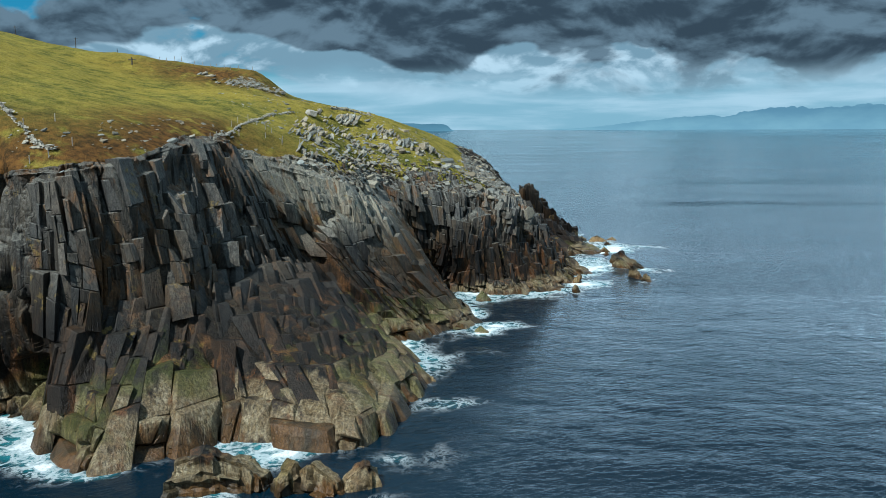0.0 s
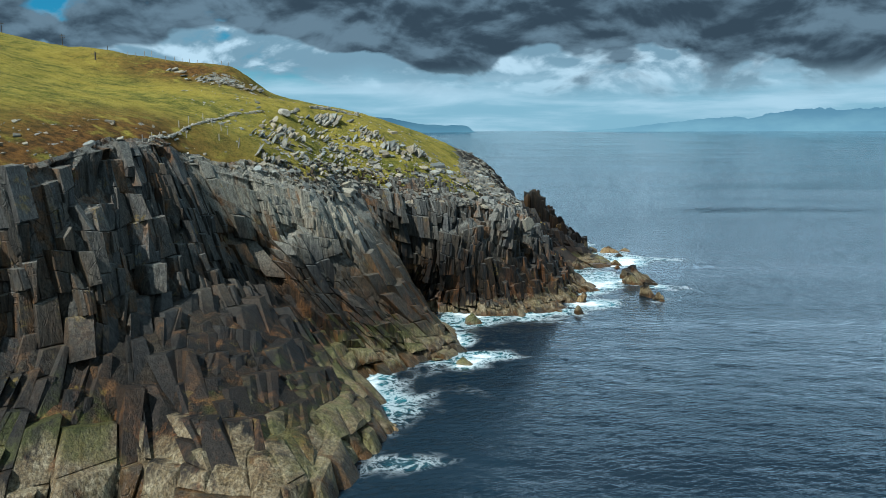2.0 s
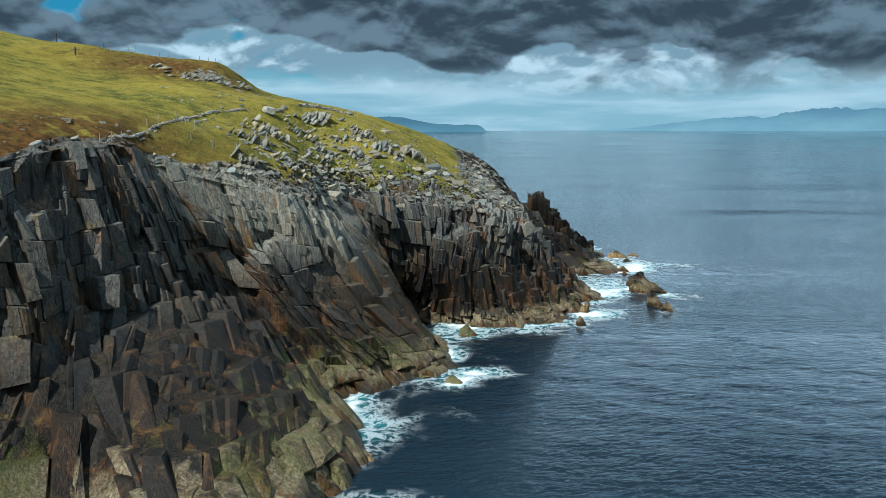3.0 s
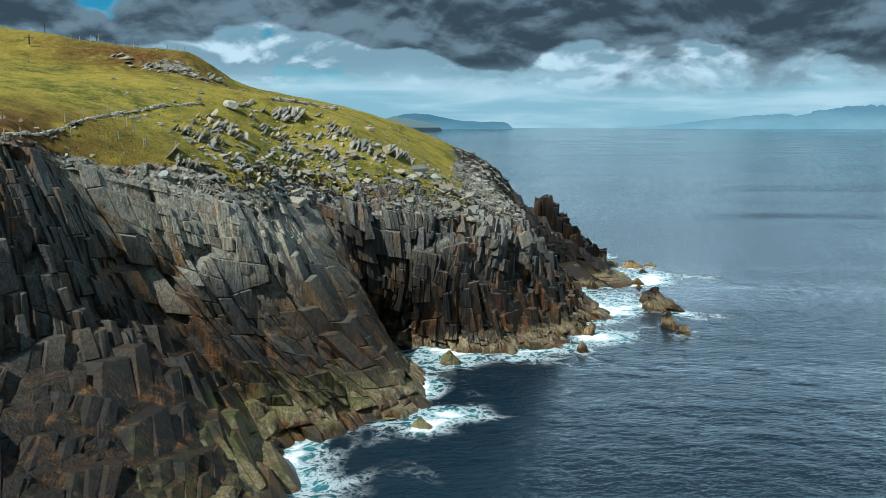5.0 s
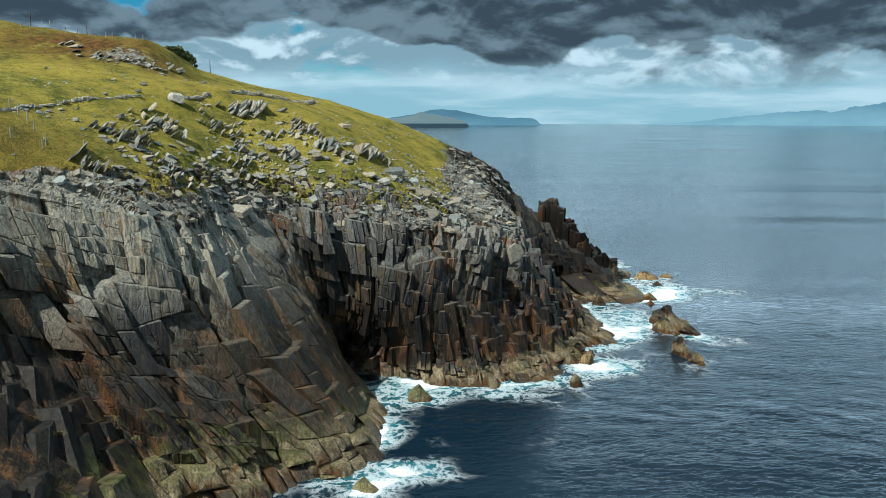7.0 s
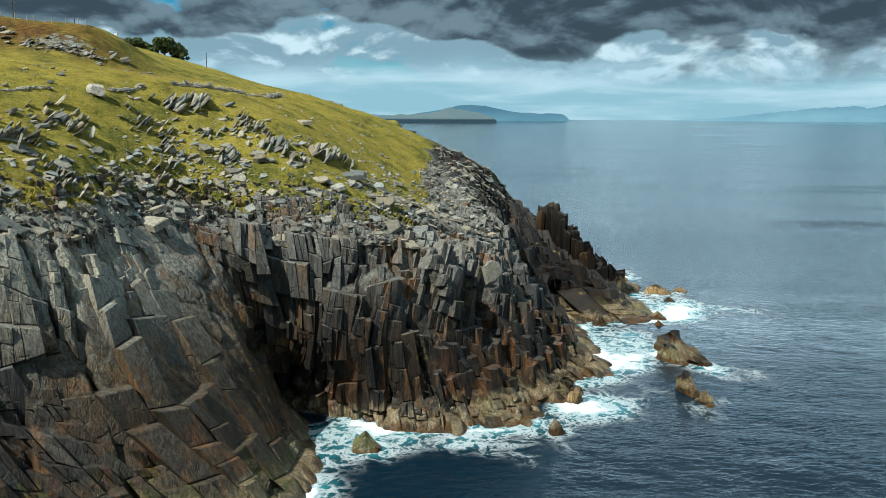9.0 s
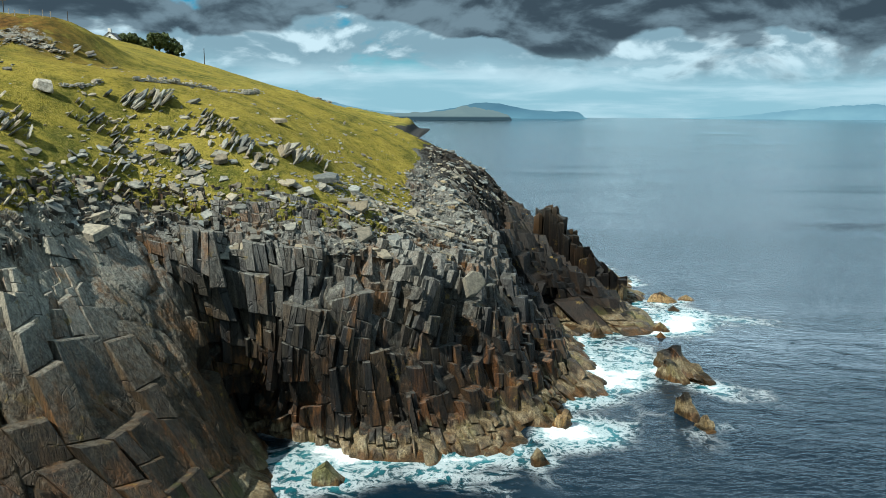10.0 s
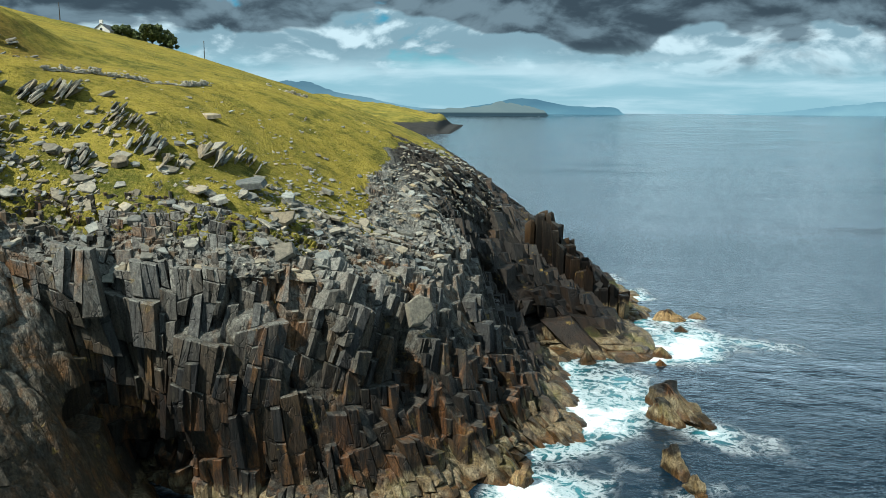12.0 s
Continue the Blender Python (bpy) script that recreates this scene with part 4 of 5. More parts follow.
GREY_BEDS = "outcrop of grey slate beds leaning out of the turf"
for ox, oy, spread, count, size in ((-23.4, 157.2, 4.2, 16, 1.7), (-22.5, 148.1, 3.6, 14, 1.6), (-20.3, 175.2, 3.0, 11, 2.2), (-18.6, 178.2, 2.4, 7, 2.4), (-18.9, 167.2, 4.2, 18, 1.6),
                                    (-11.0, 176.4, 3.6, 18, 1.5), (-10.9, 169.0, 1.7, 7, 2.0), (-5.4, 173.6, 2.8, 12, 1.9), (-2.1, 179.0, 2.2, 9, 2.5), (-24.6, 146.0, 2.2, 8, 1.5),
                                    (-22.1, 137.5, 2.0, 7, 1.7), (-1.0, 183.2, 2.2, 8, 1.6), (-15.0, 172.0, 3.0, 9, 1.2), (-14.5, 160.5, 3.4, 12, 1.4), (-17.5, 146.5, 3.2, 14, 1.3)):
    outcrop(ox, oy, spread, round(count * 2.1), LEAN_OUT + np.array((0.15, -0.3, 0.1)) * RNG.uniform(0, 1), size, GREY_BEDS)
for ox, oy, spread, count, size in ((-52.5, 187.5, 2.2, 8, 1.6), (-47.0, 184.5, 3.4, 20, 1.1), (-42.5, 184.3, 4.0, 30, 1.1), (-38.5, 186.5, 3.4, 26, 1.1), (-37.0, 191.5, 2.2, 10, 1.3)):
    outcrop(ox, oy, spread, count, (-0.2, -0.3, 0.9), size, "broken grey slate scree on the knoll")


def pick(count, s_lo, s_hi, b_lo, b_hi, power=1.0):
    """Random vertices of the headland between two stations and two bands, evenly by area."""
    i0, i1 = np.searchsorted(stations, (s_lo, s_hi))
    j0, j1 = np.searchsorted(bands, (b_lo, b_hi))
    area = land_grid[i0:i1, j0:j1]
    w = np.linalg.norm(np.cross(np.gradient(area, axis=0), np.gradient(area, axis=1)), axis=2) ** power
    w = (w / w.sum()).ravel()
    idx = RNG.choice(w.size, count, p=w)
    ii, jj = idx // (j1 - j0) + i0, idx % (j1 - j0) + j0
    return land_grid[ii, jj], land_normal[ii, jj], stations[ii], bands[jj]


def scatter_slabs():
    """Loose slabs of the rocky slope: the larger ones each a thing, the small ones one joined heap."""
    heap = Pile()
    for count, s_lo, s_hi, b_lo, b_hi, mean in ((1500, 9.6, 16.5, 4.0, 5.05, 0.42), (1900, 10.0, 17.5, 3.95, 4.6, 0.55), (4200, 16.0, 24.6, 4.0, 5.15, 0.42), (500, 9.5, 20.0, 4.9, 5.5, 0.42), (240, 2.0, 9.6, 4.0, 4.6, 0.5)):
        places, normals, ss, bb = pick(count, s_lo, s_hi, b_lo, b_hi)
        clump = fbm(places[:, 0] / 5, places[:, 1] / 5, 91)
        for p, n, c in zip(places, normals, clump):
            if c < (0.53 if s_hi < 18 else 0.47) and RNG.random() < 0.88:
                continue
            size = mean * RNG.lognormal(0, 0.55)
            facing = n + RNG.normal(0, 0.2, 3) + DIP * RNG.uniform(0, 1.5)
            m = slab_pose(p[0], p[1], p[2] + size * 0.08, facing, RNG.normal(0.5, 0.5), size, size * RNG.uniform(0.5, 0.9), size * RNG.uniform(0.09, 0.22))
            shape = SLABS[int(RNG.integers(len(SLABS)))]
            heap.add(applied(shape, m), shape[1])
    tagged(heap.build("slate_rubble", STONE), "loose broken slate strewn over the slope", "rubble", kind="stuff")
    for count, s_lo, s_hi, b_lo, b_hi in ((110, 10.0, 17.0, 4.0, 4.75), (150, 16.0, 23.5, 4.0, 4.9)):
        places, normals, ss, bb = pick(count, s_lo, s_hi, b_lo, b_hi)
        for p, n in zip(places, normals):
            size = RNG.uniform(1.1, 2.5)
            facing = n + RNG.normal(0, 0.16, 3) + np.array((0, 0, 0.4))
            ob = new("loose_slab", SLAB_MESHES[int(RNG.integers(len(SLAB_MESHES)))])
            ob.matrix_world = slab_pose(p[0], p[1], p[2] + 0.1, facing, RNG.uniform(0, 6.3), size, size * RNG.uniform(0.55, 0.9), size * RNG.uniform(0.06, 0.12))
            tagged(ob, "grey slate slab lying loose on the rocky slope", "rock", "loose slabs on the slope")


scatter_slabs()


def column_pose(p, n, wide, tall, out, rise):
    """A plumb block set into the face: out is how far it stands proud, rise how far its top stands over the face there."""
    side = Vector((n[0], n[1], 0)).normalized()
    yaw = math.atan2(side.y, side.x)
    lean = Matrix.Rotation(RNG.normal(0.0, 0.04), 4, "X") @ Matrix.Rotation(-0.06 + RNG.normal(0, 0.04), 4, "Y")
    deep = min(wide, 1.5) * RNG.uniform(0.55, 0.85)
    back = deep * 0.7 - out
    return Matrix.Translation((p[0] - side.x * back, p[1] - side.y * back, p[2] + rise - tall * 0.5)) @ lean @ Matrix.Rotation(yaw + RNG.normal(0, 0.16), 4, "Z") @ Matrix.Diagonal((deep, wide * 0.68, tall, 1))


# ---- the jointed facing of the cliffs ----
# station, block width, block height, how uneven, share of level treads
JOINTING = np.array([(2.0, 1.7, 4.2, 0.8, 0.30), (5.0, 1.3, 3.6, 0.8, 0.30), (8.6, 1.5, 3.8, 0.8, 0.35), (9.6, 1.2, 3.4, 0.8, 0.40), (11.0, 1.8, 4.4, 0.6, 0.30), (11.8, 2.8, 6.0, 0.35, 0.15), (13.2, 2.6, 5.0, 0.35, 0.2),
                     (13.9, 0.95, 3.0, 0.8, 0.65), (16.5, 0.9, 2.9, 0.85, 0.7), (19.5, 0.95, 3.0, 0.85, 0.7), (20.5, 1.3, 3.4, 1.0, 0.65), (24.7, 1.5, 3.4, 1.0, 0.6)])


def cut(poly, point, normal):
    """Both halves of a convex outline, parted by a line."""
    side = (poly - point) @ normal
    halves = []
    for sign in (1, -1):
        d, out = side * sign, []
        for k in range(len(poly)):
            n = (k + 1) % len(poly)
            if d[k] >= 0:
                out.append(poly[k])
            if d[k] * d[n] < 0:
                out.append(poly[k] + (poly[n] - poly[k]) * d[k] / (d[k] - d[n]))
        halves.append(np.array(out))
    return halves


def at_run(table, run, row):
    """A value of the face at metres along the coast and a row up it, between its corners."""
    i = np.clip(np.interp(run, face_run, np.arange(len(face_run))), 0, table.shape[0] - 1.001)
    j = np.clip(row, 0, table.shape[1] - 1.001)
    i0, j0 = i.astype(int), j.astype(int)
    u, w = i - i0, j - j0
    if table.ndim == 3:
        u, w = u[:, None], w[:, None]
    return (table[i0, j0] * (1 - u) + table[i0 + 1, j0] * u) * (1 - w) + (table[i0, j0 + 1] * (1 - u) + table[i0 + 1, j0 + 1] * u) * w


# station, least and most rows that the facing reaches up
HEAD_ROWS = np.array([(2, 256, 276), (8.5, 246, 280), (10.5, 236, 296), (11.5, 240, 286), (13.5, 244, 290), (14.5, 275, 322), (24, 280, 330), (24.7, 262, 280)])


def joints(rng, start, stop, low):
    """Breaks a stretch of the face into blocks along its joints: outlines and how far each stands out."""
    todo, done = [], []
    at = start
    while at < stop:
        step = rng.uniform(2.4, 6.5)
        high = rng.uniform(*[np.interp(np.interp(at, face_run, stations), HEAD_ROWS[:, 0], HEAD_ROWS[:, c]) for c in (1, 2)])
        todo.append((np.array([(at, low), (at + step, low), (at + step, high), (at, high)], float), rng.normal(0, 0.25)))
        at += step + (rng.uniform(0.1, 0.3) if rng.random() < 0.35 else 0.0)
    while todo:
        poly, out = todo.pop()
        centre = poly.mean(0)
        st = float(np.interp(centre[0], face_run, stations))
        wide, tall, rough = (float(np.interp(st, JOINTING[:, 0], JOINTING[:, c])) for c in (1, 2, 3))
        per_row = max(float(at_run(face_scale, centre[:1], centre[1:])[0]), 0.02)
        if centre[1] < 40:
            wide, tall = (3.2, 4.4) if st < 8.8 else (wide * 1.7, tall * 0.8)
        elif st < 8.8 and centre[1] < 125:
            wide, tall = 1.6, 6.0
        elif 9.3 < st < 13.7 and centre[1] > 205:
            wide, tall = min(wide, 1.1), min(tall, 2.4)
        elif centre[1] > 272:
            wide, tall = wide * 0.8, tall * 0.5
        ew, eh = np.ptp(poly[:, 0]), np.ptp(poly[:, 1]) * per_row
        k = rng.lognormal(0.2, 0.42)
        if ew < wide * k and eh < tall * k:
            if ew > 0.25 and eh > 0.25:
                done.append((poly, out, st))
            continue
        spot = poly.min(0) + np.ptp(poly, axis=0) * rng.uniform(0.36, 0.64, 2)
        if ew / wide > eh / tall * rng.uniform(0.8, 1.25):
            normal, spread = np.array((1.0, rng.normal(-0.09, 0.06) * per_row)), 1.0
        else:
            normal, spread = np.array((rng.normal(0.10, 0.22), per_row)), 0.55
        spread *= 0.19 * rough * math.sqrt(min(ew, eh, 8.0))
        for half in cut(poly, spot, normal):
            if len(half) > 2:
                todo.append((half, out * 0.9 + rng.normal(0, spread)))
    return done


def block_shape(rng, poly, out, st):
    """One block of the facing: a front as plumb as the bedding allows, worn edges, its back buried."""
    centre = poly.mean(0)
    q = at_run(face_form, poly[:, 0], poly[:, 1])
    c, way = at_run(face_form, centre[:1], centre[1:])[0], at_run(face_out, centre[:1], centre[1:])[0]
    way = way / (np.linalg.norm(way) + 1e-9)
    tread = float(np.interp(st, JOINTING[:, 0], JOINTING[:, 4])) * rng.uniform(0.5, 1.2) * (0.35 if centre[1] < 42 else 1.0)
    e1, e2 = q[1:] - c, np.roll(q, 1, axis=0)[1:] - c
    normal = np.cross(e2, e1).sum(0)
    normal = normal / (np.linalg.norm(normal) + 1e-9)
    if normal @ way < 0:
        normal = -normal
    flat = np.array((way[0], way[1], 0.0))
    normal = normal * (1 - tread) + flat * tread + rng.normal(0, 0.035, 3)
    way = flat * 0.85 + normal * 0.15
    lean = np.clip(((c - q) @ normal) / max(way @ normal, 0.3), -2.2, 2.2)
    size = math.sqrt(max(np.ptp(q[:, 2]) * np.ptp(poly[:, 0]), 0.1))
    front = q + way * (lean + np.clip(out, -0.9, 1.1))[:, None]
    mid = front.mean(0)
    span = np.linalg.norm(front - mid, axis=1)[:, None]
    worn = centre[1] < 42
    edge = (0.20 if worn else 0.05) * (0.6 + 0.8 * rng.random()) * min(size, 2.5)
    joint = mid + (front - mid) * (1 - np.minimum(0.035 / span, 0.3))
    cap = mid + (front - mid) * (1 - np.minimum((0.035 + edge) / span, 0.45))
    rings = [joint - way * 1.3 - lean[:, None] * way * 0.6, joint - way * edge * (1.0 if worn else 0.7), cap + way * edge * 0.3 + rng.normal(0, 0.03, (len(q), 1)) * way]
    if worn:
        rings.append(mid + (cap - mid) * 0.55 + way * edge * 0.8 + rng.normal(0, 0.05, (len(q), 1)) * way)
    n = len(q)
    faces = []
    for r in range(len(rings) - 1):
        for k in range(n):
            m = (k + 1) % n
            faces += [(r * n + k, r * n + m, r * n + n + m), (r * n + k, r * n + n + m, r * n + n + k)]
    top = (len(rings) - 1) * n
    faces += [(top, top + k, top + k + 1) for k in range(1, n - 1)]
    return np.concatenate(rings), np.array(faces)


def cliff_facing():
    """The blocks of the cliffs. Those high on the middle buttress are parts of the headland one by one, the rest one joined mesh."""
    rng = np.random.default_rng(17)
    run_at = lambda st: float(np.interp(st, stations, face_run))
    heap, singles = Pile(), []
    for poly, out, st in joints(rng, run_at(2.1), run_at(24.6), 4.0):
        row = poly[:, 1].mean()
        if 11.7 < st < 13.3 and 45 < row < 236:
            continue
        shape = block_shape(rng, poly, out, st)
        if 14.2 < st < 18.6 and 175 < row and len(singles) < 290:
            singles.append((shape, st))
        else:
            heap.add(shape[0], shape[1], np.full(len(shape[0]), st))

    def traits(verts, st):
        top = np.interp(st, stations, tide_tops)
        ochre = 0.65 * smooth(9.6, 10.6, st) * smooth(13.8, 13.2, st) * smooth(22, 15, verts[:, 2]) + 0.9 * np.exp(-((verts[:, 0] + 32.5) / 4) ** 2 - ((verts[:, 1] - 95.5) / 4.5) ** 2 - ((verts[:, 2] - 17.5) / 7) ** 2) + 0.6 * np.exp(-((verts[:, 0] + 9.3) / 2.2) ** 2 - ((verts[:, 1] - 136) / 2.2) ** 2 - ((verts[:, 2] - 16) / 5) ** 2)
        # dark paints shade over the point and the sloping near shelf
        return {"ochre": ochre, "moss": smooth(6.8, 7.6, st) * smooth(11.0, 10.2, st), "dark": np.maximum(0.9 * smooth(18.6, 19.8, st), 0.6 * smooth(9.2, 8.6, st) * smooth(4.5, 6.5, verts[:, 2]) * smooth(15, 11, verts[:, 2])), "tide": np.maximum(verts[:, 2], 0) / np.maximum(top, 0.5), "pale": 0.85 * smooth(8.3, 9.6, st) * smooth(13.0, 11.4, st) * smooth(15, 21, verts[:, 2]), "shaded": 0.50 * smooth(10.0, 8.8, st) + 0.35 * smooth(13.9, 13.2, st) * smooth(19, 13, verts[:, 2]) + 0.9 * smooth(19.3, 20.2, st)}
    verts = np.concatenate(heap.verts)
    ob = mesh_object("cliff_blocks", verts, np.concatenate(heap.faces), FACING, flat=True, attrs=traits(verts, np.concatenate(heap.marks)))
    ob.parent = headland
    tagged(ob, "jointed dark slate blocks of the cliff face", kind="stuff")
    for (verts, faces), st in singles:
        ob = mesh_object("rock_block", verts, faces, FACING, flat=True, attrs=traits(verts, np.full(len(verts), st)))
        ob.parent = headland


cliff_facing()


def rim_teeth():
    """Small upright beds that break through along the rim."""
    heap = Pile()
    places, normals, ss, bb = pick(1500, 10.0, 24.0, 3.95, 4.4)
    for p, n, st in zip(places, normals, ss):
        if n[2] > 0.86:
            continue
        wide, tall = 0.5 * RNG.lognormal(0, 0.35), 0.8 * RNG.lognormal(0, 0.35)
        shape = COLUMNS[int(RNG.integers(len(COLUMNS)))]
        heap.add(applied(shape, column_pose(p, n, wide, tall, RNG.uniform(0.03, 0.2), tall * RNG.uniform(0.05, 0.3))), shape[1], np.full(len(shape[0]), 0.9 * float(smooth(18.6, 19.8, st))))
    ob = mesh_object("rim_beds", np.concatenate(heap.verts), np.concatenate(heap.faces), CLIFF, flat=True, attrs={"dark": np.concatenate(heap.marks)})
    ob.parent = headland
    tagged(ob, "thin upright slate beds along the cliff rim", kind="stuff")


rim_teeth()


def pinnacle(x, y, base, tops):
    """A notched stand of upright blocks on the point; tops: (place along it, height over the sea)."""
    top = new("rock_pinnacle")
    top.location = (x, y, base)
    tagged(top, "dark notched slate pinnacle on the point", "rock", "pinnacles on the point")
    for u, high in tops:
        for back in (-2.4, -0.8, 0.8):
            wide, tall = RNG.uniform(1.5, 2.1), high - base - RNG.uniform(0.0, 0.7) - (0.9 if back < -1 else 0.0)
            ob = new("rock_column", COLUMN_MESHES[int(RNG.integers(len(COLUMN_MESHES)))])
            ob.parent = top
            ob.matrix_basis = Matrix.Translation((u - x, back + RNG.normal(0, 0.2), tall * 0.5 - 0.6)) @ Matrix.Rotation(RNG.normal(0.02, 0.03), 4, "Y") @ Matrix.Rotation(RNG.normal(0.3, 0.15), 4, "Z") @ Matrix.Diagonal((wide * 0.62, wide * 0.55, tall + 1.2, 1))


pinnacle(26.6, 236.0, 10.0, ((25.2, 16.6), (26.6, 17.6), (28.0, 16.8), (29.2, 15.8)))
pinnacle(31.4, 235.0, 6.0, ((30.4, 13.4), (31.4, 12.5), (32.5, 11.0)))
pinnacle(36.4, 234.0, 1.0, ((33.6, 9.9), (34.9, 8.8), (36.2, 7.7), (37.5, 6.9), (39.0, 5.8), (40.6, 4.8)))


def crag(name, x, y, length, width, height, turn, seed, peak, label, sink=0.8, group="", sharp=0.75, material=WET):
    """A rock that stands in the sea: a jointed wedge with its crest at the given share of its length."""
    bm = bmesh.new()
    bmesh.ops.create_cube(bm, size=1.0)
    bmesh.ops.subdivide_edges(bm, edges=bm.edges[:], cuts=13, use_grid_fill=True)
    off = Vector((seed * 3.1, seed * 1.7, seed * 0.9))
    for vert in bm.verts:
        p = vert.co.copy()
        u, w, t = p.x, p.y, p.z + 0.5
        crest = 1 - abs(u + 0.5 - peak) / max(peak, 1 - peak) * sharp
        narrow = 1 - 0.55 * t
        q = Vector((u * length * (1 - 0.22 * t) + (peak - 0.5) * length * 0.15 * t, w * width * narrow, t * (height + sink) * crest - sink))
        s = q * 0.75 + off
        chip = noise.cell(Vector((s.x * 0.9 + s.z * 0.2, s.y * 1.3, s.z * 0.45))) * 0.55
        rough = noise.noise(s * 1.1) * 0.45 + noise.noise(s * 3.1) * 0.16
        away = Vector((u, w * 1.5, 0.35 * t))
        q += away.normalized() * (chip + rough) * min(width, height) * 0.28
        vert.co = q
    me = bpy.data.meshes.new(name)
    bm.to_mesh(me)
    bm.free()
    me.materials.append(material)
    ob = new(name, me)
    ob.location, ob.rotation_euler = (x, y, 0), (0, 0, radians(turn))
    return tagged(ob, label, "sea rock", group) if label else ob


def sea_stack(name, x, y, label, pieces, sharp=0.75, material=WET):
    top = new(name)
    top.location = (x, y, 0)
    tagged(top, label, "sea rock")
    for k, (dx, dy, length, width, height, turn, peak) in enumerate(pieces):
        piece = crag("wedge", dx, dy, length, width, height, turn, 7 + k + x, peak, "", sharp=sharp, material=material)
        piece.parent = top


sea_stack("sea_stack", 47.0, 191.4, "pale wedge-shaped rock standing in the surf", ((0.2, 0.3, 9.5, 3.0, 3.6, -47, 0.26), (-1.6, -1.2, 5.0, 2.0, 2.6, -47, 0.3)))
sea_stack("sea_stack", 46.1, 175.4, "dark slanting rock breaking the water", ((-0.6, 1.6, 4.0, 1.6, 2.8, -62, 0.3), (0.8, -1.8, 3.2, 1.7, 1.8, -60, 0.45)))
sea_stack("sea_stack", -20.4, 71.6, "pale blocky rock awash at the foot of the ledges", ((-0.5, 0, 8.5, 4.6, 3.6, 5, 0.4), (3.0, 0.3, 4.0, 3.4, 2.2, -20, 0.5)), 0.35, CLIFF)
sea_stack("sea_stack", -10.6, 71.0, "brown ridged rock awash at the foot of the ledges", ((-2.6, 0.2, 4.0, 3.4, 2.8, 40, 0.5), (0.4, -0.2, 4.5, 3.0, 2.4, -25, 0.3), (4.0, 0.8, 4.2, 3.2, 2.2, 15, 0.6)), 0.45, CLIFF)
for k, (rx, ry, length, width, height, turn) in enumerate(((10.0, 154.3, 3.6, 2.4, 1.7, 10), (8.2, 129.3, 3.6, 1.8, 1.0, -15), (29.4, 161.6, 2.4, 1.8, 1.6, 30), (31.6, 172.2, 2.6, 2.0, 1.9, 60), (-1.2, 104.0, 4.4, 3.2, 1.6, 10),
                                                          (48.8, 235.8, 6.5, 3.4, 1.8, -10), (53.5, 237.5, 4.4, 2.0, 0.9, -15), (46.5, 214.6, 3.6, 2.2, 1.3, 0), (46.0, 210.8, 2.4, 1.6, 0.8, 20), (36.0, 209.4, 2.6, 2.2, 2.4, 20),
                                                          (4.6, 140.2, 4.2, 3.6, 3.4, 60), (50.0, 229.0, 3.0, 1.8, 0.9, 0))):
    crag("sea_rock", rx, ry, length, width, height, turn, 21 + k, 0.35, "low brown rock washed by foam", group="low rocks in the surf")


# ---- field walls, fences, poles ----
def stone_wall(points, height, label):
    pile = Pile()
    line = spline(points, 200)
    steps = np.append(0, np.cumsum(np.linalg.norm(np.diff(line, axis=0), axis=1)))
    at = 0.0
    while at < steps[-1]:
        x, y = np.interp(at, steps, line[:, 0]), np.interp(at, steps, line[:, 1])
        z = surface(x, y)
        x2, y2 = np.interp(at + 0.3, steps, line[:, 0]), np.interp(at + 0.3, steps, line[:, 1])
        yaw = math.atan2(y2 - y, x2 - x)
        ruin = fbm(np.array([at / 2.4]), np.array([x / 5]), 95)[0]
        tall = 0.62 * RNG.uniform(0.35, 1.25) * height * (0.12 + 0.88 * float(smooth(0.36, 0.52, ruin)))
        level = -0.08
        while level < tall:
            thick = RNG.uniform(0.09, 0.17)
            for side in (-0.12, 0.12):
                if RNG.random() < 0.3:
                    continue
                size = RNG.uniform(0.4, 0.85)
                slip = RNG.normal(0, 0.06) + (RNG.normal(0, 0.5) if RNG.random() < 0.07 else 0)
                m = Matrix.Translation((x - math.sin(yaw) * (side + slip) + RNG.normal(0, 0.1), y + math.cos(yaw) * (side + slip) + RNG.normal(0, 0.1), z + level + thick * 0.5)) @ Matrix.Rotation(yaw + RNG.normal(0, 0.25), 4, "Z") @ Matrix.Rotation(RNG.normal(0, 0.09), 4, "X") @ Matrix.Rotation(RNG.normal(0, 0.09), 4, "Y") @ Matrix.Diagonal((size * 0.42, size * 0.28, thick, 1))
                shape = SLABS[int(RNG.integers(len(SLABS)))]
                pile.add(applied(shape, m), shape[1])
            level += thick * 0.85
        at += RNG.uniform(0.34, 0.5)
    return tagged(pile.build("dry_stone_wall", WALLSTONE), label, "stone wall", "tumbled field walls")


stone_wall([(-32.4, 117.5), (-32.8, 127), (-32.2, 140), (-31.6, 152), (-28.6, 162.5)], 0.38, "low tumbled dry stone wall along the cliff-top pasture")
stone_wall([(-25.6, 169.5), (-25.2, 173), (-25.0, 176.8)], 0.7, "short tumbled length of dry stone wall")
stone_wall([(-23.4, 181.2), (-21.6, 185), (-19.3, 189), (-16.6, 197), (-17.2, 206)], 0.9, "grey dry stone wall running up the pasture")
stone_wall([(-22.5, 236), (-19.5, 238.5), (-16.5, 241)], 1.0, "short ruined wall on the skyline")
stone_wall([(-60, 107.5), (-54.7, 102), (-49.4, 97), (-46.6, 94.4), (-44.4, 93.8)], 0.9, "tumbled dry stone wall in the near field")


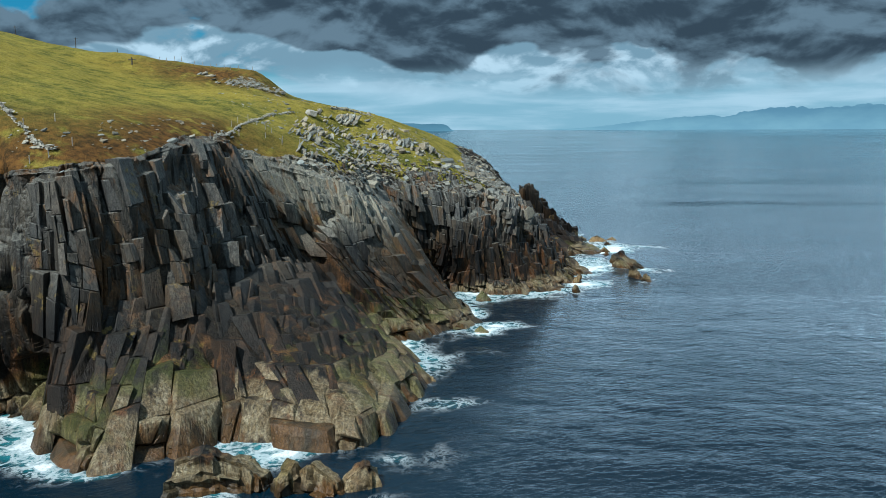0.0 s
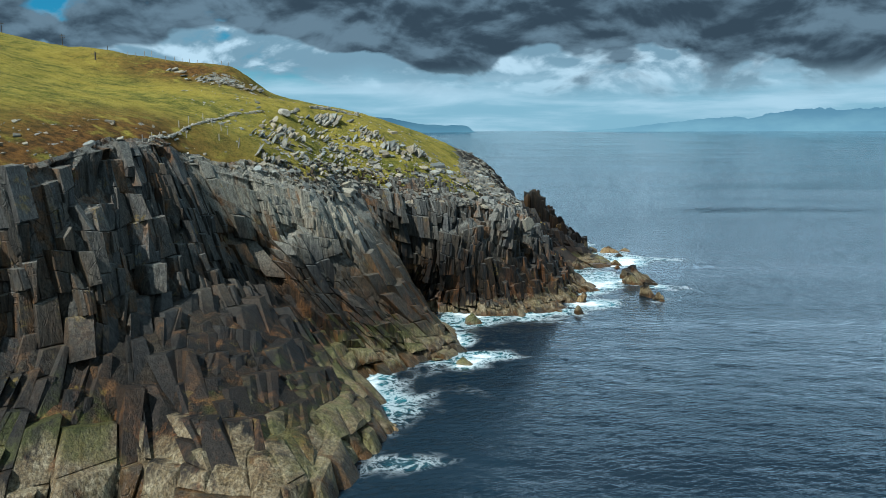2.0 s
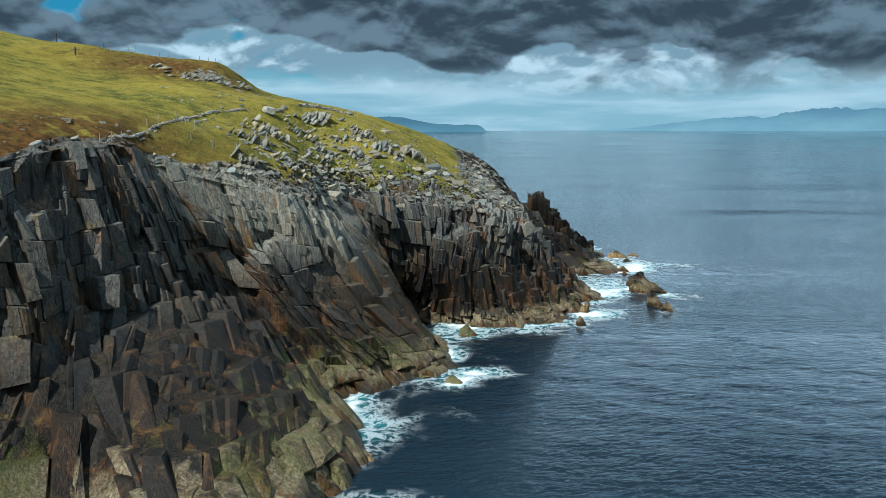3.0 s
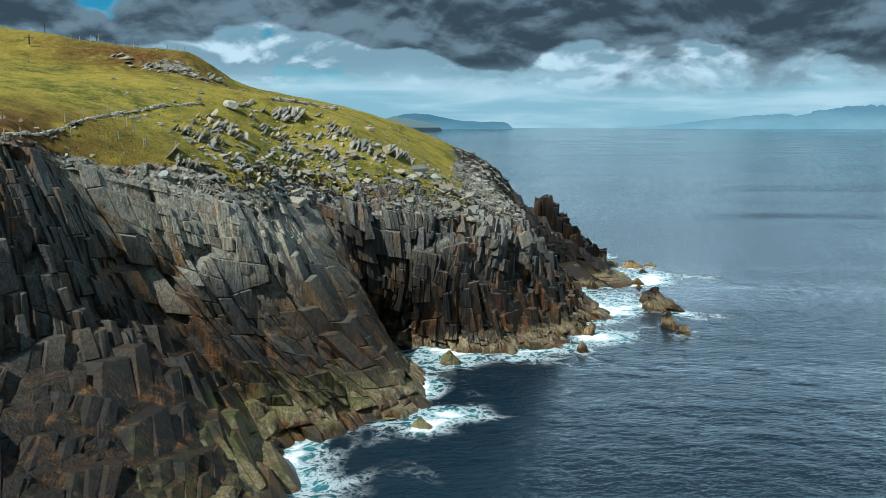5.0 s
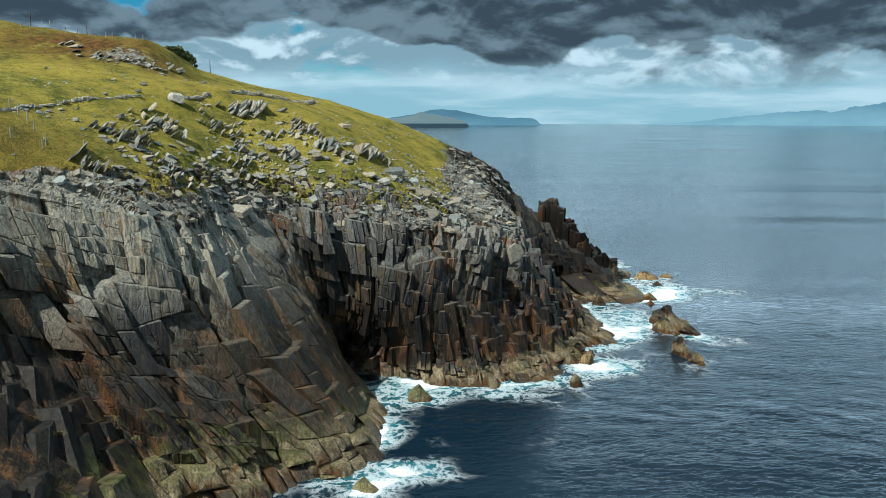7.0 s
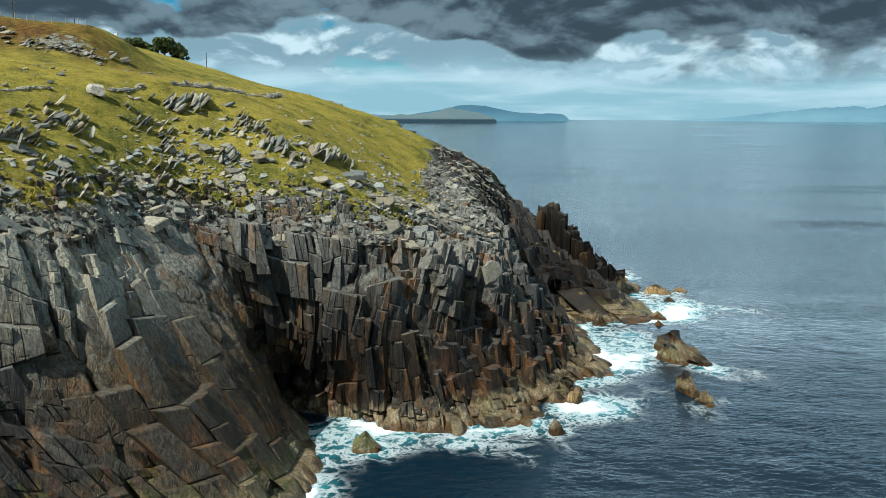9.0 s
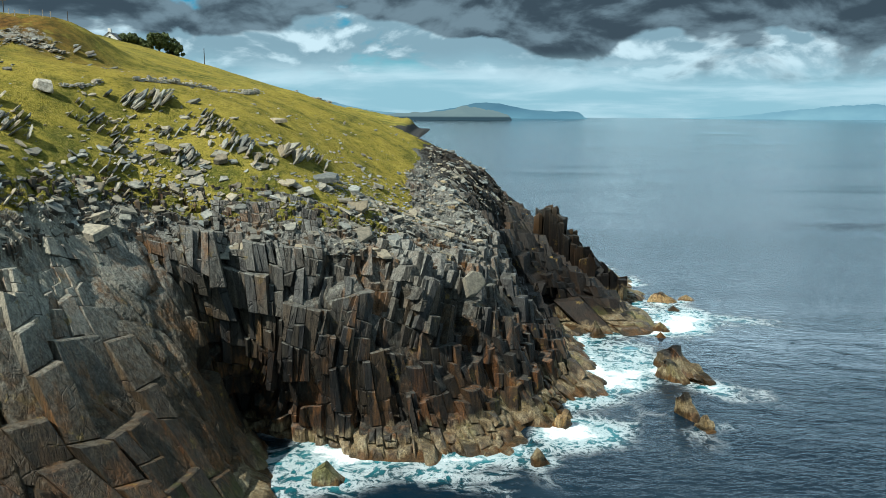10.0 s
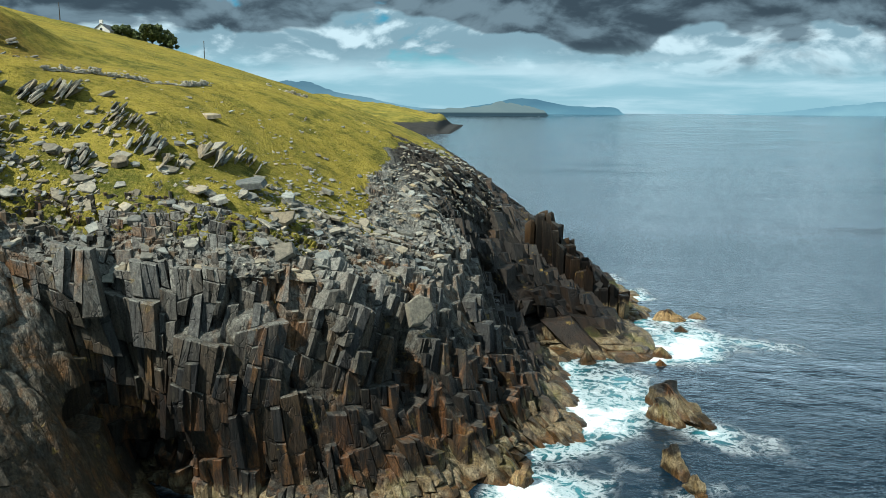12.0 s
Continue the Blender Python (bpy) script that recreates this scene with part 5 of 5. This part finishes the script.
def post(x, y, tall, lean):
    bm = bmesh.new()
    bmesh.ops.create_cone(bm, cap_ends=True, segments=8, radius1=0.07, radius2=0.055, depth=tall + 0.3)
    bmesh.ops.translate(bm, verts=bm.verts, vec=(0, 0, tall / 2 - 0.15))
    me = bpy.data.meshes.new("fence_post")
    bm.to_mesh(me)
    bm.free()
    me.materials.append(WOOD)
    ob = new("fence_post", me)
    ob.location, ob.rotation_euler = (x, y, surface(x, y)), (lean, lean * 0.6, 0)
    return tagged(ob, "weathered grey wooden fence post in the turf", "post", "fence posts along the cliff top")


for px, py in ((-46.2, 91.5), (-49.6, 97.4), (-47.2, 100.5), (-43.0, 95.6), (-32.4, 116.4), (-32.2, 119), (-32.1, 121.5), (-31.7, 130.4), (-28.3, 134.6), (-28.0, 138.0), (-25.8, 135.8), (-30.9, 139.9),
               (-33.3, 132.1), (-33.3, 136.3), (-32.7, 141.2), (-29.2, 138.8), (-25.9, 136.6), (-23.4, 139.2), (-44.4, 92.4)):
    post(px, py, RNG.uniform(0.9, 1.15), RNG.normal(0, 0.07))
for k in range(14):
    px = -66 + k * 1.7
    post(px, 194.5 + RNG.normal(0, 0.4), RNG.uniform(0.8, 1.1), RNG.normal(0, 0.06))


def utility_pole(x, y, tall, arms):
    top = new("utility_pole")
    top.location = (x, y, surface(x, y) if y < 300 else float(ground_z(x, y)))
    tagged(top, "dark wooden utility pole on the hill", "pole", "utility poles on the hill")

    def piece(name, bm):
        me = bpy.data.meshes.new(name)
        bm.to_mesh(me)
        bm.free()
        me.materials.append(POLE)
        ob = new(name, me)
        ob.parent = top
        return ob
    bm = bmesh.new()
    bmesh.ops.create_cone(bm, cap_ends=True, segments=10, radius1=0.17, radius2=0.11, depth=tall)
    bmesh.ops.translate(bm, verts=bm.verts, vec=(0, 0, tall / 2 - 0.2))
    piece("shaft", bm)
    for k in range(arms):
        bm = bmesh.new()
        bmesh.ops.create_cube(bm, size=1.0)
        bmesh.ops.scale(bm, verts=bm.verts, vec=(1.9, 0.12, 0.14))
        bmesh.ops.translate(bm, verts=bm.verts, vec=(0, 0.12, tall - 0.7 - k * 0.8))
        piece("crossarm", bm)


utility_pole(-69.5, 186.0, 1.7, 1)
utility_pole(-133.0, 300.0, 5.0, 2)
utility_pole(-160.0, 310.0, 5.0, 1)
utility_pole(-97.0, 352.0, 8.0, 0)
utility_pole(-125.0, 318.0, 6.0, 0)


# ---- house and trees on the skyline ----
def box_part(name, parent, lo, hi, material, label=""):
    bm = bmesh.new()
    bmesh.ops.create_cube(bm, size=1.0)
    for vert in bm.verts:
        vert.co = Vector([lo[k] + (vert.co[k] + 0.5) * (hi[k] - lo[k]) for k in range(3)])
    bmesh.ops.bevel(bm, geom=bm.edges[:], offset=0.02, segments=1, affect="EDGES")
    me = bpy.data.meshes.new(name)
    bm.to_mesh(me)
    bm.free()
    me.materials.append(material)
    ob = new(name, me)
    ob.parent = parent
    return tagged(ob, label)


def cottage(x, y, turn):
    top = new("house")
    top.location, top.rotation_euler = (x, y, float(ground_z(x, y)) - 1.9), (0, 0, radians(turn))
    tagged(top, "white rendered cottage with a dark slate roof", "house")
    half, deep, eaves, ridge = 2.5, 4.2, 2.4, 4.4
    verts = [(sx * half, sy * deep, z) for sy in (-1, 1) for sx, z in ((-1, 0), (1, 0), (1, eaves))] + [(0, -deep, ridge), (0, deep, ridge), (-half, -deep, eaves), (-half, deep, eaves)]
    faces = [(0, 1, 2, 6, 8), (4, 3, 9, 7, 5), (1, 4, 5, 2), (3, 0, 8, 9)]
    me = bpy.data.meshes.new("wall")
    me.from_pydata(verts, [], faces)
    me.materials.append(WHITEWASH)
    new("wall", me).parent = top
    for side in (-1, 1):
        rise = math.atan2(ridge - eaves, half)
        run = math.hypot(half, ridge - eaves) + 0.35
        ob = box_part("roof", top, (0, -deep - 0.2, 0), (run, deep + 0.2, 0.16), ROOFING)
        ob.matrix_basis = Matrix.Translation((0, 0, ridge + 0.02)) @ Matrix.Rotation(0 if side > 0 else math.pi, 4, "Z") @ Matrix.Rotation(rise, 4, "Y")
    box_part("chimney", top, (-0.45, -deep + 0.1, ridge - 0.6), (0.45, -deep + 0.9, ridge + 1.1), WHITEWASH)
    for z, w in ((2.2, 0.35),):
        box_part("window", top, (-w, -deep - 0.04, z), (w, -deep + 0.05, z + 1.0), DARK_PANE, "small dark window")


cottage(-111.5, 321.0, 12)


def tree(x, y, tall, wide, seed):
    rng = np.random.default_rng(seed)
    top = new("tree")
    z = float(ground_z(x, y)) - 1.2
    top.location = (x, y, z)
    tagged(top, "dense dark green windblown tree on the skyline", "tree", "trees by the cottage")
    limbs = Pile()

    def limb(a, b, r0, r1):
        a, b = Vector(a), Vector(b)
        m = Matrix.Translation((a + b) / 2) @ (b - a).to_track_quat("Z", "Y").to_matrix().to_4x4()
        ang = np.arange(7) * 2 * np.pi / 7
        ring = np.c_[np.cos(ang), np.sin(ang)]
        h = (b - a).length / 2
        v = np.concatenate([np.c_[ring * r0, np.full(7, -h)], np.c_[ring * r1, np.full(7, h)]])
        f = [(k, (k + 1) % 7, 7 + (k + 1) % 7) for k in range(7)] + [(k, 7 + (k + 1) % 7, 7 + k) for k in range(7)]
        limbs.add(applied((v, None), m), np.array(f))
    fork = (0.2, 0, tall * 0.35)
    limb((0, 0, 0), fork, 0.28, 0.2)
    tips = []
    for k in range(9):
        ang = rng.uniform(0, 6.3)
        tip = (math.cos(ang) * wide * rng.uniform(0.2, 0.42), math.sin(ang) * wide * 0.35, tall * rng.uniform(0.5, 0.88))
        limb(fork, tip, 0.13, 0.04)
        tips.append(tip)
    limbs.build("trunk", BARK).parent = top
    leaves = Pile()
    clumps = tips + [(rng.uniform(-0.5, 0.5) * wide, rng.uniform(-0.3, 0.3) * wide, tall * rng.uniform(0.22, 0.80)) for _ in range(34)]
    for cx, cy, cz in clumps:
        room = 1 - (abs(cx) / (wide * 0.62)) ** 2
        centre = np.array((cx, cy, min(cz, tall * (0.25 + 0.62 * room))))
        for k in range(170):
            d = rng.normal(0, 1, 3)
            q = centre + d / np.linalg.norm(d) * rng.uniform(0.3, 1.0) * wide * 0.13 * (1, 1, 0.8)
            m = np.array(turned(rng.normal(0, 1, 3), rng.uniform(0, 6)))[:3, :3]
            s = rng.uniform(0.22, 0.44)
            v = np.array([(-s, 0, 0), (0, -s * 0.6, 0.04), (s, 0, 0), (0, s * 0.6, 0.04)]) @ m.T + q
            leaves.add(v, np.array([(0, 1, 2), (0, 2, 3)]))
    leaves.build("crown", LEAF).parent = top


tree(-108.5, 323, 5.2, 7.5, 3)
tree(-104.0, 325, 4.2, 6.0, 4)
tree(-96.5, 320.5, 8.2, 8.0, 5)
tree(-92.5, 322, 6.0, 5.0, 6)


# ---- far shores ----
def far_shore(name, label, rows, deep, material, seed, rugged):
    """A far ridge: rows of (azimuth, distance, height); it has a steep seaward face and a long back."""
    pts = spline(rows, 240)
    az, dist, top = np.radians(pts[:, 0]), pts[:, 1], np.maximum(pts[:, 2], 0.3)
    grid = []
    for f, hfac in ((0.0, 0.0), (0.02, 0.28), (0.06, 0.42), (0.2, 0.60), (0.45, 0.82), (0.75, 0.96), (1.0, 1.0), (1.5, 0.5)):
        r = dist + f * deep
        wob = 1 + rugged * (fbm(az * 90, np.full(240, f * 6), seed) - 0.5)
        base = 16.0 * np.clip((r - 1200) / 3700, 0, 2) ** 2
        grid.append(np.stack([np.sin(az) * r, np.cos(az) * r, base - 1.0 + top * hfac * wob], 1))
    g = np.stack(grid, 1)
    ob = mesh_object(name, g.reshape(-1, 3), grid_faces(240, 8), material)
    return tagged(ob, label, "far land", kind="structure")


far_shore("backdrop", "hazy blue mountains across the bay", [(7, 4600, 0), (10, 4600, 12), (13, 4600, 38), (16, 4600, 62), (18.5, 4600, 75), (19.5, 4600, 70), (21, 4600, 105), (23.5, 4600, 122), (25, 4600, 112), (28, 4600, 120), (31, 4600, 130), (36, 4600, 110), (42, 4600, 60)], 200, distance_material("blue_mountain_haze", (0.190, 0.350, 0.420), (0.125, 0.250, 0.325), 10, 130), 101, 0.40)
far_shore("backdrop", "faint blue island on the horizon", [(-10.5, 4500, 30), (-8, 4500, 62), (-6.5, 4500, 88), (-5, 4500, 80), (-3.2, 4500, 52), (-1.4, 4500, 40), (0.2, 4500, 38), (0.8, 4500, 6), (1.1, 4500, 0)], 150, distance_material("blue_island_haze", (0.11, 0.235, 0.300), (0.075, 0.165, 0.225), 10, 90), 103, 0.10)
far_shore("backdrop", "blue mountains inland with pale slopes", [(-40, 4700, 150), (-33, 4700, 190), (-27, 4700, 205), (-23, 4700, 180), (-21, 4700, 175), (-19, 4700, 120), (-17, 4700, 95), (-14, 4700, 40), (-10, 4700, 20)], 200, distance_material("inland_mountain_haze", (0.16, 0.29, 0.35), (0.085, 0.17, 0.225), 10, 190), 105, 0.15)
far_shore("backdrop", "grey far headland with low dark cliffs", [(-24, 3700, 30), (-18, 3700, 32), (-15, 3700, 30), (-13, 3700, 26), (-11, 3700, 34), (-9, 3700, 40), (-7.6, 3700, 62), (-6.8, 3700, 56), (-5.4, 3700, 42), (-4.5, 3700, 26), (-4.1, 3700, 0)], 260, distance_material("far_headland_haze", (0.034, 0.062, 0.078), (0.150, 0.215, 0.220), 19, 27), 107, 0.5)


def field_shore():
    m, k, bsdf, pos = shader("far_fields")
    g, tufts = grass_colour(k, k.scaled(pos.outputs["Position"], (0.12, 0.12, 0.12)))
    sep = k.add("ShaderNodeSeparateXYZ")
    k.put(sep.inputs[0], pos.outputs["Position"])
    rock = k.mix(k.noise(k.scaled(pos.outputs["Position"], (1, 1, 0.3)), 0.08), (0.018, 0.020, 0.022), (0.060, 0.058, 0.052))
    k.put(bsdf.inputs["Base Color"], k.mix(k.ramp(k.maths("ADD", sep.outputs[2], k.maths("MULTIPLY", k.noise(pos.outputs["Position"], 0.05), 8.0)), 19.0, 21.0), rock, g))
    k.put(bsdf.inputs["Roughness"], 1.0)
    k.put(bsdf.inputs["Specular IOR Level"], 0.05)
    return m


far_shore("backdrop", "green fields above low dark cliffs along the coast", [(-32, 1250, 84), (-22, 1250, 68), (-17, 1250, 57), (-14, 1250, 44), (-12, 1250, 36), (-10.9, 1245, 28), (-10.2, 1245, 24), (-9.8, 1240, 9), (-9.5, 1245, 6), (-9.2, 1250, 5), (-9.0, 1250, 0.5)], 420, field_shore(), 109, 0.25)
